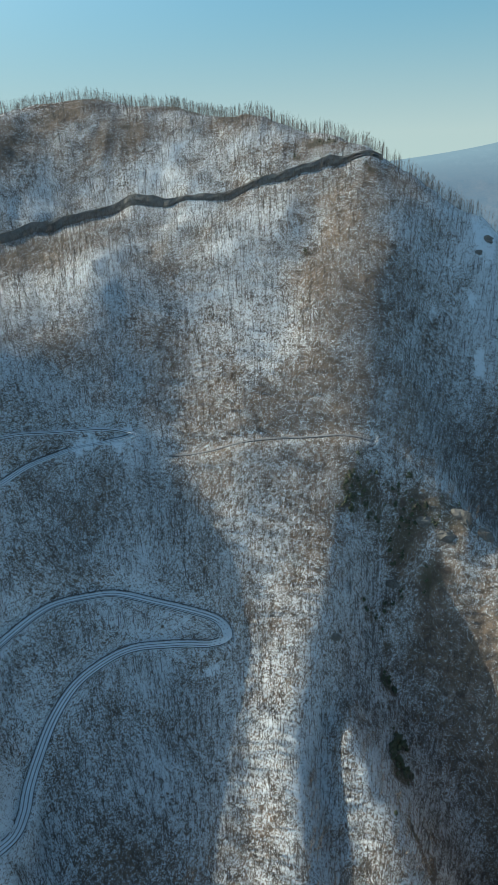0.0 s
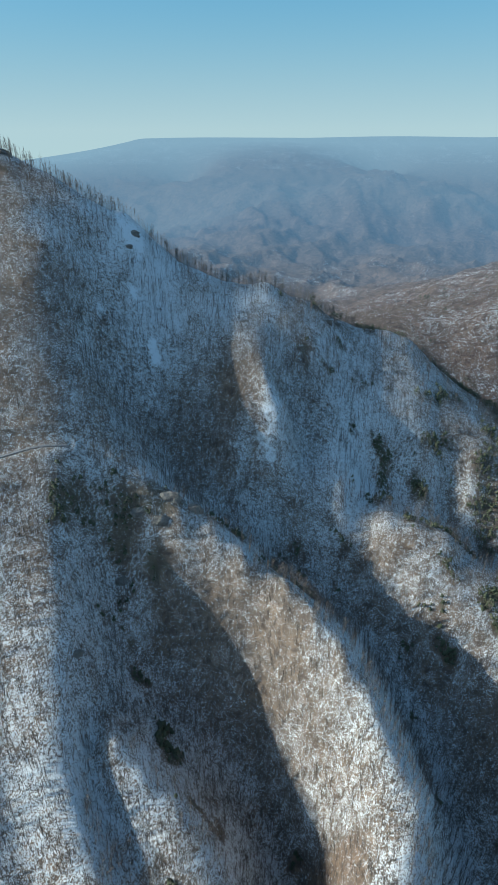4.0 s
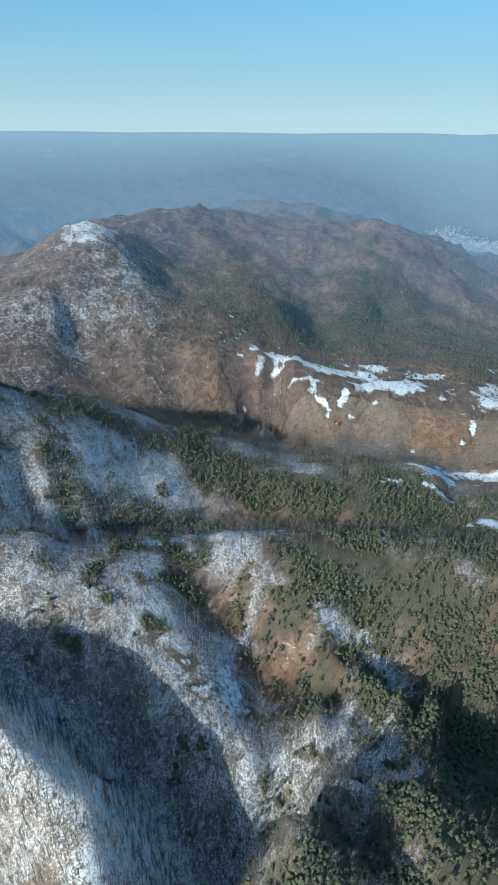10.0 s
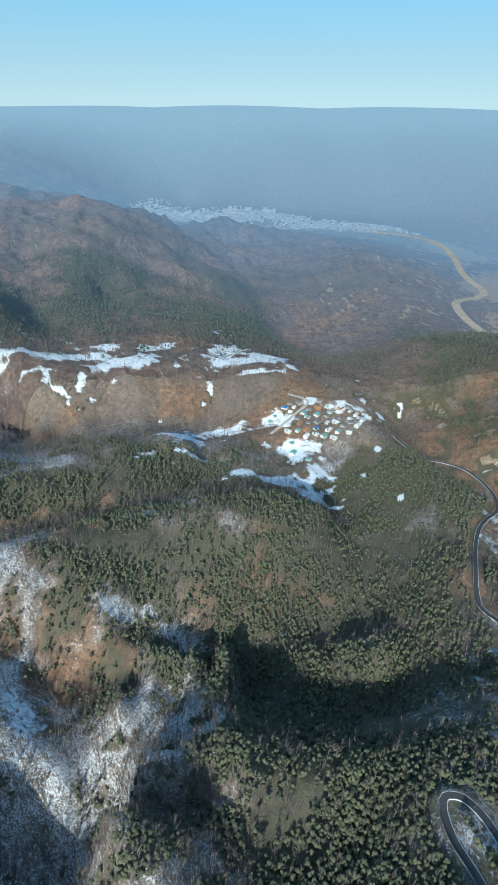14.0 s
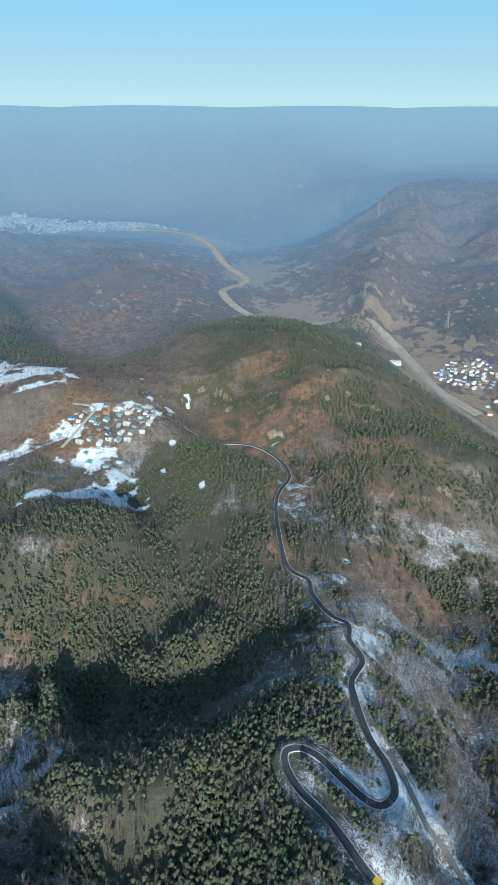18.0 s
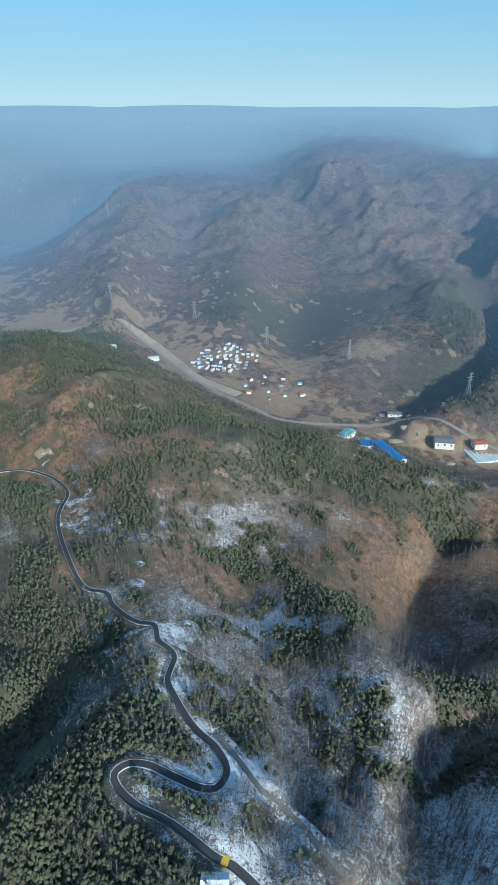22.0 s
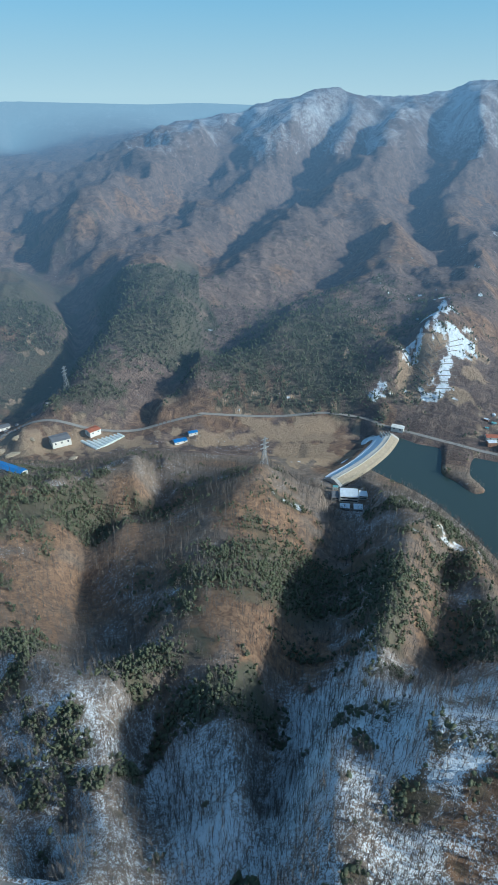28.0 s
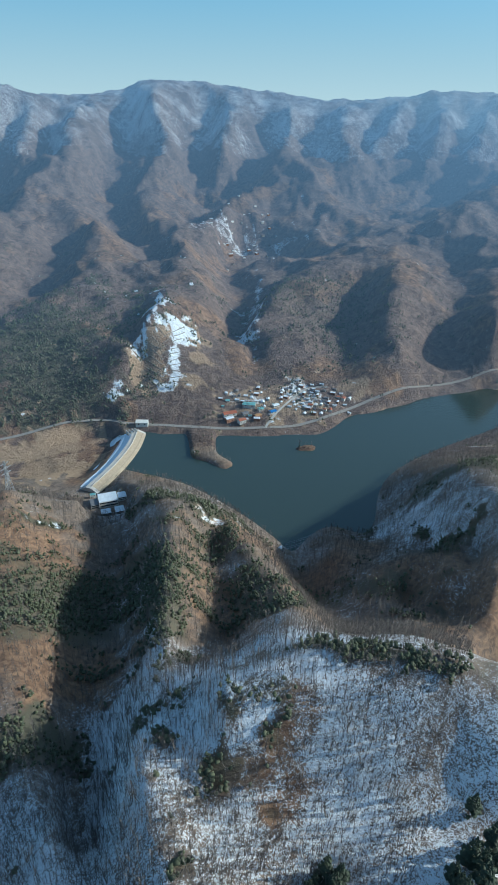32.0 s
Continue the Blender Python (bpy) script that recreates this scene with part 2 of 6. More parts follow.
WATER = bpy.data.materials.new("lake_water")
WATER.use_nodes = True
wn = WATER.node_tree
wb = wn.nodes["Principled BSDF"]
wb.inputs["Base Color"].default_value = (0.036, 0.054, 0.05, 1)
wb.inputs["Roughness"].default_value = 0.12
wave = wn.nodes.new("ShaderNodeTexNoise")
wave.inputs["Scale"].default_value, wave.inputs["Detail"].default_value = 0.25, 5.0
wbump = wn.nodes.new("ShaderNodeBump")
wbump.inputs["Strength"].default_value, wbump.inputs["Distance"].default_value = 0.25, 0.4
wgeo = wn.nodes.new("ShaderNodeNewGeometry")
wn.links.new(wgeo.outputs["Position"], wave.inputs["Vector"])
wn.links.new(wave.outputs["Fac"], wbump.inputs["Height"])
wn.links.new(wbump.outputs[0], wb.inputs["Normal"])
# town walls with the haze painted in: 70% blue emission, no lamps
FAR_WALL = material("haze_glow_far_wall", (0.34, 0.33, 0.32), 0.9, vary=0.35, size=60.0, second=(0.62, 0.6, 0.56), island=True)
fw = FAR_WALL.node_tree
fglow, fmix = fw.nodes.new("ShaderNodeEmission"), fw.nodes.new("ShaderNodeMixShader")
fglow.inputs[0].default_value, fmix.inputs[0].default_value = (*HAZE_GLOW, 1), 0.7
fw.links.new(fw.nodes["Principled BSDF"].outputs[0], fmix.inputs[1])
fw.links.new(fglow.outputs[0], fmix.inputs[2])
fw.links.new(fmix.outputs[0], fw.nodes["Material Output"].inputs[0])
# ---- terrain: ridges and valleys carry the surface, fractal relief breaks it up ----
def densify(line):
    out = []
    for (ax, ay, az), (bx, by, bz) in zip(line, line[1:]):
        far = max(150.0, (ax * ax + ay * ay) ** 0.5)
        n = max(1, int(math.hypot(bx - ax, by - ay) / (far * (0.05 if far < 2600 else 0.018))))
        for i in range(n):
            k = i / n
            out.append((ax + (bx - ax) * k, ay + (by - ay) * k, az + (bz - az) * k))
    return out + [line[-1]]


def kernel(d):
    return np.sqrt(d * d + 64.0)


def solve_land(lines):
    pts = {}
    for line in lines:
        for p in densify(line):
            k = 30.0 / math.sqrt(math.hypot(p[0], p[1])) / 14.0
            pts.setdefault((round(p[0] * k), round(p[1] * k)), p)
    pts = np.array(list(pts.values()))
    xy, z = pts[:, :2], pts[:, 2]
    warp = lambda q: q * 30.0 / np.sqrt(np.hypot(q[:, 0], q[:, 1])[:, None] + 1.0)
    base = warp(xy)
    n = len(z)
    d = np.hypot(base[:, None, 0] - base[None, :, 0], base[:, None, 1] - base[None, :, 1])
    m = np.zeros((n + 1, n + 1))
    m[:n, :n] = kernel(d) - np.eye(n) * 3.0
    m[:n, n] = m[n, :n] = 1.0
    w = np.linalg.solve(m, np.append(z, 0.0))

    def height(x, y):
        q = warp(np.stack([x.ravel(), y.ravel()], 1))
        out = np.empty(len(q))
        for i in range(0, len(q), 4000):
            s = q[i:i + 4000]
            dd = np.hypot(s[:, None, 0] - base[None, :, 0], s[:, None, 1] - base[None, :, 1])
            out[i:i + 4000] = kernel(dd) @ w[:n] + w[n]
        return out.reshape(x.shape)
    return height


RNG = np.random.default_rng(7)
LATTICE = RNG.random((256, 256))


def vnoise(x, y):
    xi, yi = np.floor(x).astype(int), np.floor(y).astype(int)
    fx, fy = x - xi, y - yi
    fx, fy = fx * fx * (3 - 2 * fx), fy * fy * (3 - 2 * fy)
    a, b = LATTICE[xi % 256, yi % 256], LATTICE[(xi + 1) % 256, yi % 256]
    c, d = LATTICE[xi % 256, (yi + 1) % 256], LATTICE[(xi + 1) % 256, (yi + 1) % 256]
    return (a + (b - a) * fx) * (1 - fy) + (c + (d - c) * fx) * fy


def fbm(x, y, size, octaves=4, ridged=False):
    out, amp, total = np.zeros_like(x), 1.0, 0.0
    for i in range(octaves):
        v = vnoise(x / size + 17.3 * i + 90, y / size - 9.1 * i + 70)
        out += amp * ((1 - np.abs(2 * v - 1)) if ridged else v)
        total += amp
        size, amp = size * 0.5, amp * 0.5
    return out / total


RMIN, RMAX, NR = 90.0, 4880.0, 400
RATIO = math.log(RMAX / RMIN)
RIDGES = {}
RIDGES['green_hill'] = [(550, -174, 108), (639, -228, 101), (638, -277, 126), (586, -306, 133), (482, -314, 145)]
RIDGES['green_front'] = [(485, -179, 117), (435, -228, 135), (364, -245, 158)]
RIDGES['vill_a'] = [(674, -12, 130), (641, -85, 122), (581, -128, 115), (577, -181, 112), (703, -208, 122), (678, -285, 124)]
RIDGES['hill_s2'] = [(1428, 83, 81), (1488, -105, 75), (1350, -221, 70), (1393, -330, -16), (1239, -426, -21)]
RIDGES['hill_s3'] = [(2309, -176, 86), (2183, -383, 36), (2225, -643, 39), (1985, -732, 47), (1758, -761, 45)]
RIDGES['town'] = [(3750, -30, -70), (3347, -466, -75), (3188, -797, -70), (2985, -1268, -60), (4044, -315, -70)]
RIDGES['river_c'] = [(3356, -571, -65), (3026, -1063, -62), (2670, -1389, -60), (2213, -1230, -55), (1853, -1124, -52), (1441, -898, -45), (1296, -1009, -42), (1151, -1139, -40), (988, -1045, -36), (879, -987, -34), (694, -937, -32), (527, -893, -30), (460, -913, -28), (265, -923, -27), (108, -945, -26), (-22, -924, -25), (-164, -886, -24)]
RIDGES['vill_c'] = [(863, -1028, -28), (741, -1060, -26), (632, -1011, -26)]
RIDGES['hill_q'] = [(926, -439, 137), (861, -514, 166), (737, -563, 174), (588, -573, 151), (461, -574, 133), (441, -655, 84), (367, -656, 87), (278, -678, 90), (189, -679, 93), (194, -738, 50), (84, -759, 52), (52, -752, 56)]
RIDGES['q_face'] = [(718, -340, 90), (584, -421, 150), (471, -438, 154), (427, -359, 141)]
RIDGES['creek'] = [(613, -331, 108), (473, -341, 126), (400, -279, 142), (319, -243, 156), (267, -227, 166), (223, -221, 178), (188, -196, 186), (128, -164, 198), (101, -165, 204), (48, -149, 216)]
RIDGES['hairpin'] = [(161, -122, 206), (128, -121, 214), (99, -116, 224)]
RIDGES['crest_z'] = [(-82, -252, 175), (-104, -239, 201), (-124, -226, 214), (-149, -204, 236), (-113, -198, 239), (-142, -189, 242), (-174, -176, 247), (-206, -160, 248), (-227, -140, 246), (-252, -118, 246)]
RIDGES['face_z'] = [(-65, -198, 214), (-95, -164, 205), (-142, -137, 204), (-181, -109, 204), (-208, -85, 212)]
RIDGES['foot_z'] = [(-56, -144, 212), (-116, -118, 190), (-171, -78, 210)]
RIDGES['spur_u'] = [(-121, -294, 167), (-164, -392, 150), (-222, -513, 112), (-214, -573, 101)]
RIDGES['spur_u2'] = [(-207, -243, 190), (-256, -373, 124), (-272, -489, 94), (-256, -557, 89)]
RIDGES['gully_u'] = [(-107, -331, 120), (-145, -401, 119), (-186, -543, 75)]
RIDGES['gully_u2'] = [(-175, -302, 134), (-204, -376, 112), (-240, -468, 90)]
RIDGES['lake_bed'] = [(-311, -852, -14), (-338, -763, -14), (-458, -705, -16), (-383, -658, -16), (-484, -657, -18), (-598, -631, -18), (-790, -673, -16), (-952, -684, -14), (-1064, -680, -14), (-387, -571, -12), (-315, -840, -12), (-502, -752, -10)]
RIDGES['lake_edge'] = [(-363, -879, 8), (-439, -834, 9), (-518, -778, 9), (-601, -761, 9), (-710, -770, 9), (-853, -770, 9), (-1010, -740, 9), (-1144, -706, 9)]
RIDGES['vill_d'] = [(-479, -868, 14), (-568, -876, 18), (-650, -865, 16), (-686, -807, 14)]
RIDGES['valley_d'] = [(-617, -1022, 24), (-742, -1260, 34), (-852, -1513, 44), (-947, -1720, 55), (-1162, -1758, 62), (-980, -1985, 75)]
RIDGES['scar'] = [(-514, -1206, 133), (-378, -1057, 103), (-460, -1061, 88), (-362, -972, 37), (-432, -955, 39)]
RIDGES['crest_big'] = [(3071, -2263, -30), (2612, -2498, 99), (2460, -2647, 162), (2295, -2666, 155), (1887, -2969, 133), (1650, -2993, 264), (1328, -3149, 209), (1341, -3145, 193), (960, -3386, 206), (531, -3479, 232), (134, -3517, 369), (-62, -3419, 401), (-331, -3304, 437), (-570, -3272, 498), (-830, -3319, 481), (-818, -3374, 489), (-1033, -3367, 492), (-1190, -3316, 511), (-1282, -3281, 544), (-1373, -3244, 574), (-1524, -3177, 560), (-1699, -3087, 539), (-1846, -3002, 527), (-2036, -2877, 498), (-2259, -2705, 492), (-2349, -2560, 499), (-2435, -2408, 532), (-2517, -2322, 513), (-2632, -2190, 511), (-2845, -1718, 488)]
RIDGES['crest_a'] = [(-380, 849, 516), (-295, 850, 529), (-235, 838, 535), (-186, 829, 538), (-118, 811, 529), (-20, 760, 517), (38, 709, 508), (90, 666, 499), (113, 640, 490), (135, 617, 473), (149, 604, 464), (169, 588, 453), (200, 563, 438), (211, 551, 424), (225, 539, 406), (252, 522, 390), (279, 506, 375), (308, 494, 369), (347, 477, 356), (377, 462, 338), (412, 445, 326), (440, 434, 315), (382, 491, 329), (451, 454, 305), (482, 433, 275), (510, 407, 249), (577, 344, 220), (611, 307, 187), (658, 240, 154), (659, 276, 161), (682, 237, 138), (716, 168, 107)]
RIDGES['bench'] = [(-297, 623, 395), (-246, 645, 410), (-194, 662, 418), (-136, 666, 430), (-76, 646, 436), (-20, 632, 447), (33, 624, 461), (85, 619, 470), (124, 613, 474)]
RIDGES['bench_foot'] = [(-262, 584, 381), (-201, 597, 392), (-126, 607, 419), (-71, 598, 424), (-19, 590, 434), (31, 584, 448), (80, 587, 458)]
RIDGES['gully_left'] = [(58, 549, 422), (4, 528, 400), (-43, 496, 367), (-71, 457, 330), (-79, 421, 299), (-81, 383, 273), (-80, 353, 247), (-64, 338, 229), (-45, 322, 213), (-47, 287, 190), (-50, 257, 172), (-50, 225, 159), (-48, 194, 152)]
# invented slope at the left edge, shaped so its shade ends near gully_left
RIDGES['left_rise'] = [(-222, 437, 368), (-195, 385, 321), (-176, 339, 274), (-156, 281, 220), (-139, 241, 188), (-124, 209, 163)]
RIDGES['left_mid'] = [(-136, 549, 404), (-145, 478, 352), (-142, 423, 310), (-132, 376, 270), (-120, 342, 243)]
RIDGES['spur_d'] = [(126, 597, 465), (117, 515, 424), (104, 456, 377), (102, 420, 345), (98, 386, 316), (103, 367, 300), (117, 347, 286), (132, 328, 274), (150, 313, 265), (158, 289, 253), (168, 258, 251), (169, 230, 241), (170, 202, 231), (171, 177, 219), (170, 152, 207), (169, 132, 202)]
RIDGES['face_c'] = [(62, 478, 393), (53, 429, 354), (50, 395, 321), (43, 361, 289), (30, 331, 261)]
RIDGES['spur_c'] = [(70, 359, 292), (54, 333, 267), (50, 308, 246), (47, 282, 226), (35, 263, 211), (24, 239, 194), (21, 213, 180), (20, 186, 166)]
RIDGES['spur_c_face'] = [(16, 486, 373), (-7, 428, 331), (-12, 377, 289), (-10, 336, 248), (-7, 296, 213), (-8, 254, 190), (-9, 219, 167)]
RIDGES['gully_c'] = [(66, 315, 226), (53, 289, 204), (37, 261, 188), (35, 235, 175), (37, 213, 165), (40, 190, 157)]
RIDGES['spur_c2'] = [(46, 281, 220), (47, 248, 200), (57, 229, 189), (70, 211, 177), (77, 186, 166), (79, 170, 158)]
RIDGES['gully_d'] = [(75, 330, 228), (97, 303, 187), (119, 271, 162), (136, 240, 145), (136, 210, 125), (133, 170, 112)]
RIDGES['gully_r'] = [(136, 458, 336), (148, 421, 290), (160, 393, 256), (184, 360, 233), (207, 328, 204), (229, 291, 185), (243, 246, 163), (247, 207, 148)]
RIDGES['slope_e'] = [(198, 500, 374), (203, 453, 328), (208, 410, 293), (209, 371, 256), (229, 333, 221)]
RIDGES['sub_e'] = [(220, 458, 348), (236, 427, 336), (247, 397, 328), (251, 381, 316), (241, 368, 295), (223, 362, 267)]
RIDGES['gully_e'] = [(258, 468, 356), (279, 425, 326), (281, 404, 302), (269, 386, 276), (255, 366, 258)]
RIDGES['rib_g1'] = [(362, 443, 321), (382, 410, 300), (412, 364, 270), (439, 314, 235), (452, 289, 218)]
RIDGES['rib_g2'] = [(280, 412, 317), (303, 398, 297), (341, 368, 272), (375, 331, 244), (400, 304, 227), (414, 281, 209)]
RIDGES['gully_g3'] = [(257, 393, 290), (277, 370, 259), (312, 340, 226), (360, 303, 197), (390, 262, 180)]
RIDGES['spur_f'] = [(206, 380, 284), (246, 346, 256), (264, 321, 240), (287, 295, 231), (325, 263, 223), (337, 237, 203), (371, 205, 192), (396, 167, 184), (410, 135, 180), (414, 143, 184), (437, 99, 176), (459, 53, 170), (478, 7, 167), (491, -31, 164)]
RIDGES['face_f'] = [(276, 272, 217), (288, 220, 197), (290, 170, 180), (278, 127, 168), (261, 96, 160), (240, 69, 147), (280, 179, 177), (263, 145, 155)]
RIDGES['gully_f'] = [(222, 247, 189), (234, 207, 153), (238, 159, 121), (221, 117, 116), (192, 72, 108)]
RIDGES['gully_h'] = [(365, 174, 179), (346, 137, 156), (329, 93, 136), (309, 45, 133), (296, 5, 140), (284, -34, 158)]
RIDGES['spur_h'] = [(330, 158, 179), (301, 115, 161), (283, 87, 148), (267, 51, 141), (244, 11, 147), (225, -17, 179), (209, -36, 203)]
RIDGES['spur_i'] = [(391, 125, 176), (358, 77, 162), (333, 28, 154), (313, -18, 163), (304, -38, 169)]
RIDGES['foot_f'] = [(211, 68, 116), (201, 32, 122), (196, -11, 175)]
RIDGES['pine_b'] = [(622, 321, 181), (652, 254, 159), (670, 164, 129), (677, 65, 137), (672, -6, 126), (653, -56, 103)]
RIDGES['pine_b_front'] = [(515, 220, 170), (537, 141, 152), (545, 53, 143), (540, -6, 139)]
RIDGES['pine_b_gully'] = [(436, 244, 171), (476, 183, 142), (514, 108, 131), (528, 23, 136), (536, -65, 130)]
RIDGES['pine_c'] = [(470, 5, 167), (473, -57, 168), (472, -109, 168), (462, -150, 155)]
RIDGES['spur_j'] = [(404, 3, 160), (360, -34, 137), (331, -66, 128), (314, -103, 143), (292, -146, 167)]
RIDGES['gully_j'] = [(351, 28, 137), (311, -25, 124), (291, -65, 127), (272, -106, 134), (253, -138, 146)]
RIDGES['spur_k2'] = [(365, 31, 157), (345, -9, 130), (338, -66, 123), (320, -115, 125), (314, -155, 144), (292, -196, 154), (271, -237, 166)]
RIDGES['gully_k2'] = [(286, 37, 157), (280, -4, 143), (278, -50, 134), (270, -96, 136), (265, -153, 147), (267, -210, 159)]
RIDGES['spur_l'] = [(213, 19, 199), (221, -20, 190), (203, -61, 184), (192, -99, 191), (193, -142, 194), (212, -186, 189)]
RIDGES['gully_l'] = [(193, 37, 199), (180, -10, 184), (176, -45, 178), (163, -85, 185)]
RIDGES['far_b0'] = [(1749, 3653, 192), (1935, 3501, 336), (2269, 3233, 359), (2573, 2997, 297), (2754, 2831, 271), (2231, 3259, 366), (2520, 3106, 317), (2754, 2969, 185)]
RIDGES['far_b1'] = [(1174, 2761, 76), (1378, 2642, 190), (1537, 2518, 265), (1706, 2407, 213), (1863, 2301, 257), (2012, 2171, 332), (1555, 2518, 246), (1711, 2403, 225), (1853, 2295, 273), (2007, 2162, 328), (2097, 2075, 292), (2258, 1914, 267), (2420, 1773, 144), (2580, 1626, 78), (2729, 1471, 51)]
RIDGES['far_b1_gap'] = [(1483, 3170, 253), (1966, 2895, 264), (2566, 2453, 179), (3155, 1932, 153), (3489, 1507, 183)]
RIDGES['far_b_low'] = [(811, 1828, 142), (1052, 1760, 98), (1178, 1491, 82), (1448, 1521, 89), (1574, 1234, 108), (1905, 1289, 112)]
RIDGES['far_b_face'] = [(1769, 1850, 154), (1529, 1914, 132), (1358, 2039, 139), (1941, 1700, 128)]
RIDGES['hill_p'] = [(700, 714, 212), (796, 700, 224), (936, 685, 263), (1037, 681, 293), (1106, 664, 316), (1150, 627, 313), (1170, 544, 257), (1153, 532, 213), (1169, 414, 209), (1180, 346, 207), (1147, 278, 183)]
RIDGES['hill_p_front'] = [(759, 666, 213), (795, 623, 224), (870, 588, 249), (977, 567, 263), (1059, 521, 252)]
RIDGES['hill_p_gully'] = [(804, 628, 177), (867, 556, 188), (880, 476, 173), (859, 382, 145)]
RIDGES['hill_p2'] = [(1506, 789, 272), (1591, 730, 279), (1673, 664, 299), (1730, 566, 283), (1790, 466, 248), (1853, 316, 241), (1893, 163, 234), (1900, 35, 198)]
RIDGES['hill_p2_gully'] = [(1390, 565, 228), (1343, 395, 199), (1271, 271, 153)]
RIDGES['slope_a'] = [(842, 417, 164), (851, 337, 145), (819, 245, 125), (799, 159, 100), (791, 75, 89)]
RIDGES['field_rim'] = [(898, 243, 159), (870, 142, 143), (854, 46, 125), (857, -40, 126), (863, -125, 126), (880, -212, 136)]
RIDGES['field_back'] = [(978, 253, 152), (1036, 96, 133), (1055, -106, 124), (982, -235, 109)]
RIDGES['slope_a_foot'] = [(765, 235, 86), (779, 132, 80), (779, 33, 87), (768, -55, 88), (746, -144, 111)]
RIDGES['hill_s'] = [(1136, 182, 105), (1322, 145, 133), (1497, 94, 141), (1480, 25, 133), (1200, -27, 112)]
RIDGES['val_s'] = [(1254, 257, 137), (1424, 275, 142), (1626, 282, 137)]
RIDGES['hill_r'] = [(2347, 126, 155), (2350, -40, 132), (2344, -167, 91), (2481, -307, 80), (2461, -438, 54), (2367, -804, 16)]
RIDGES['far_hills'] = [(4292, -260, 95), (4243, -695, 117), (4154, -1111, 183), (4072, -1382, 122), (3954, -1689, 182), (3746, -2110, 198), (3562, -2409, 248), (3375, -2665, 203), (3060, -3021, 153), (3030, -3051, 163), (2765, -3293, 185), (2488, -3507, 202)]
RIDGES['plain_far'] = [(-846, -4796, 441), (340, -4858, 441), (1505, -4632, 441), (2581, -4130, 441), (3503, -3383, 441), (4218, -2435, 441), (4681, -1342, 441), (4867, -170, 441), (4764, 1013, 441), (4377, 2135, 441), (3731, 3130, 441), (2863, 3940, 441), (1824, 4515, 441)]
RIDGES['far_vale'] = [(3737, -192, -66), (3973, -853, -66), (3766, -1528, -66), (3314, -2084, -66), (2803, -2335, -66)]
RIDGES['spur_s1'] = [(-522, -3108, 446), (-448, -2965, 383), (-320, -2739, 300), (-201, -2467, 224), (-79, -2147, 167), (41, -1845, 132), (149, -1555, 113)]
RIDGES['gully_s1'] = [(-705, -3281, 396), (-565, -2979, 282), (-394, -2693, 197), (-215, -2321, 128), (-74, -1968, 87), (47, -1669, 65)]
RIDGES['gully_s1b'] = [(-243, -3347, 392), (-134, -2971, 261), (42, -2654, 186), (199, -2322, 135), (330, -2002, 108)]
RIDGES['spur_s1b'] = [(-47, -3030, 380), (120, -2676, 266), (269, -2363, 205), (376, -2050, 166)]
RIDGES['spur_s2'] = [(-875, -2991, 440), (-726, -2701, 322), (-517, -2377, 222), (-586, -2144, 185), (-580, -1909, 153), (-505, -1654, 125), (-460, -1363, 99), (-420, -1133, 73), (-371, -1006, 33)]
RIDGES['spur_s2b'] = [(-519, -2389, 220), (-320, -2067, 157), (-163, -1784, 123), (-12, -1518, 102), (102, -1351, 95)]
RIDGES['gully_s2'] = [(-574, -2007, 100), (-403, -1744, 68), (-240, -1551, 48), (-93, -1371, 27), (14, -1233, 12), (112, -1063, -9)]
RIDGES['spur_s3'] = [(-444, -1535, 110), (-257, -1323, 87), (-153, -1217, 68), (-65, -1150, 52), (21, -1058, 27)]
RIDGES['gully_s3'] = [(-1087, -2956, 328), (-911, -2565, 206), (-786, -2060, 122), (-713, -1616, 81)]
RIDGES['spur_s4'] = [(-1255, -2995, 521), (-1197, -2720, 385), (-1005, -2395, 264), (-818, -2174, 205), (-770, -1735, 148), (-646, -1293, 111), (-521, -1055, 72)]
RIDGES['gully_s4'] = [(-1536, -2986, 398), (-1324, -2561, 246), (-1025, -2047, 137)]
RIDGES['spur_v1'] = [(-1913, -2199, 381), (-1710, -2161, 324), (-1426, -2139, 262), (-1175, -2010, 209), (-927, -1787, 157)]
RIDGES['gully_v1'] = [(-1942, -2591, 363), (-1621, -2528, 279), (-1316, -2344, 196), (-1033, -2089, 131)]
RIDGES['spur_v2'] = [(-1700, -1340, 223), (-1441, -1318, 183), (-1248, -1293, 157), (-1016, -1245, 130), (-811, -1194, 111), (-671, -1103, 90), (-612, -1032, 59)]
RIDGES['gully_v2'] = [(-1972, -1777, 215), (-1631, -1710, 154), (-1313, -1622, 109), (-1070, -1525, 82), (-908, -1515, 69)]
RIDGES['spur_v3'] = [(-1234, -1279, 160), (-969, -1001, 125), (-864, -845, 87)]
RIDGES['gully_v3'] = [(-1024, -1156, 79), (-839, -987, 46), (-744, -883, 25)]
RIDGES['spur_v4'] = [(-810, -1145, 97), (-734, -989, 64), (-689, -884, 36)]
RIDGES['gully_v4'] = [(-1344, -1166, 111), (-1043, -876, 72)]
RIDGES['spur_v5'] = [(-1321, -974, 154), (-1027, -753, 112)]
RIDGES['rib_0'] = [(-724, -3118, 440), (-631, -2896, 352), (-530, -2668, 277)]
RIDGES['dale_0'] = [(-881, -3232, 415), (-781, -3019, 333), (-674, -2808, 262)]
RIDGES['rib_1'] = [(-1005, -3039, 443), (-895, -2826, 352), (-775, -2607, 275)]
RIDGES['dale_1'] = [(-1178, -3136, 418), (-1062, -2933, 334), (-937, -2732, 260)]
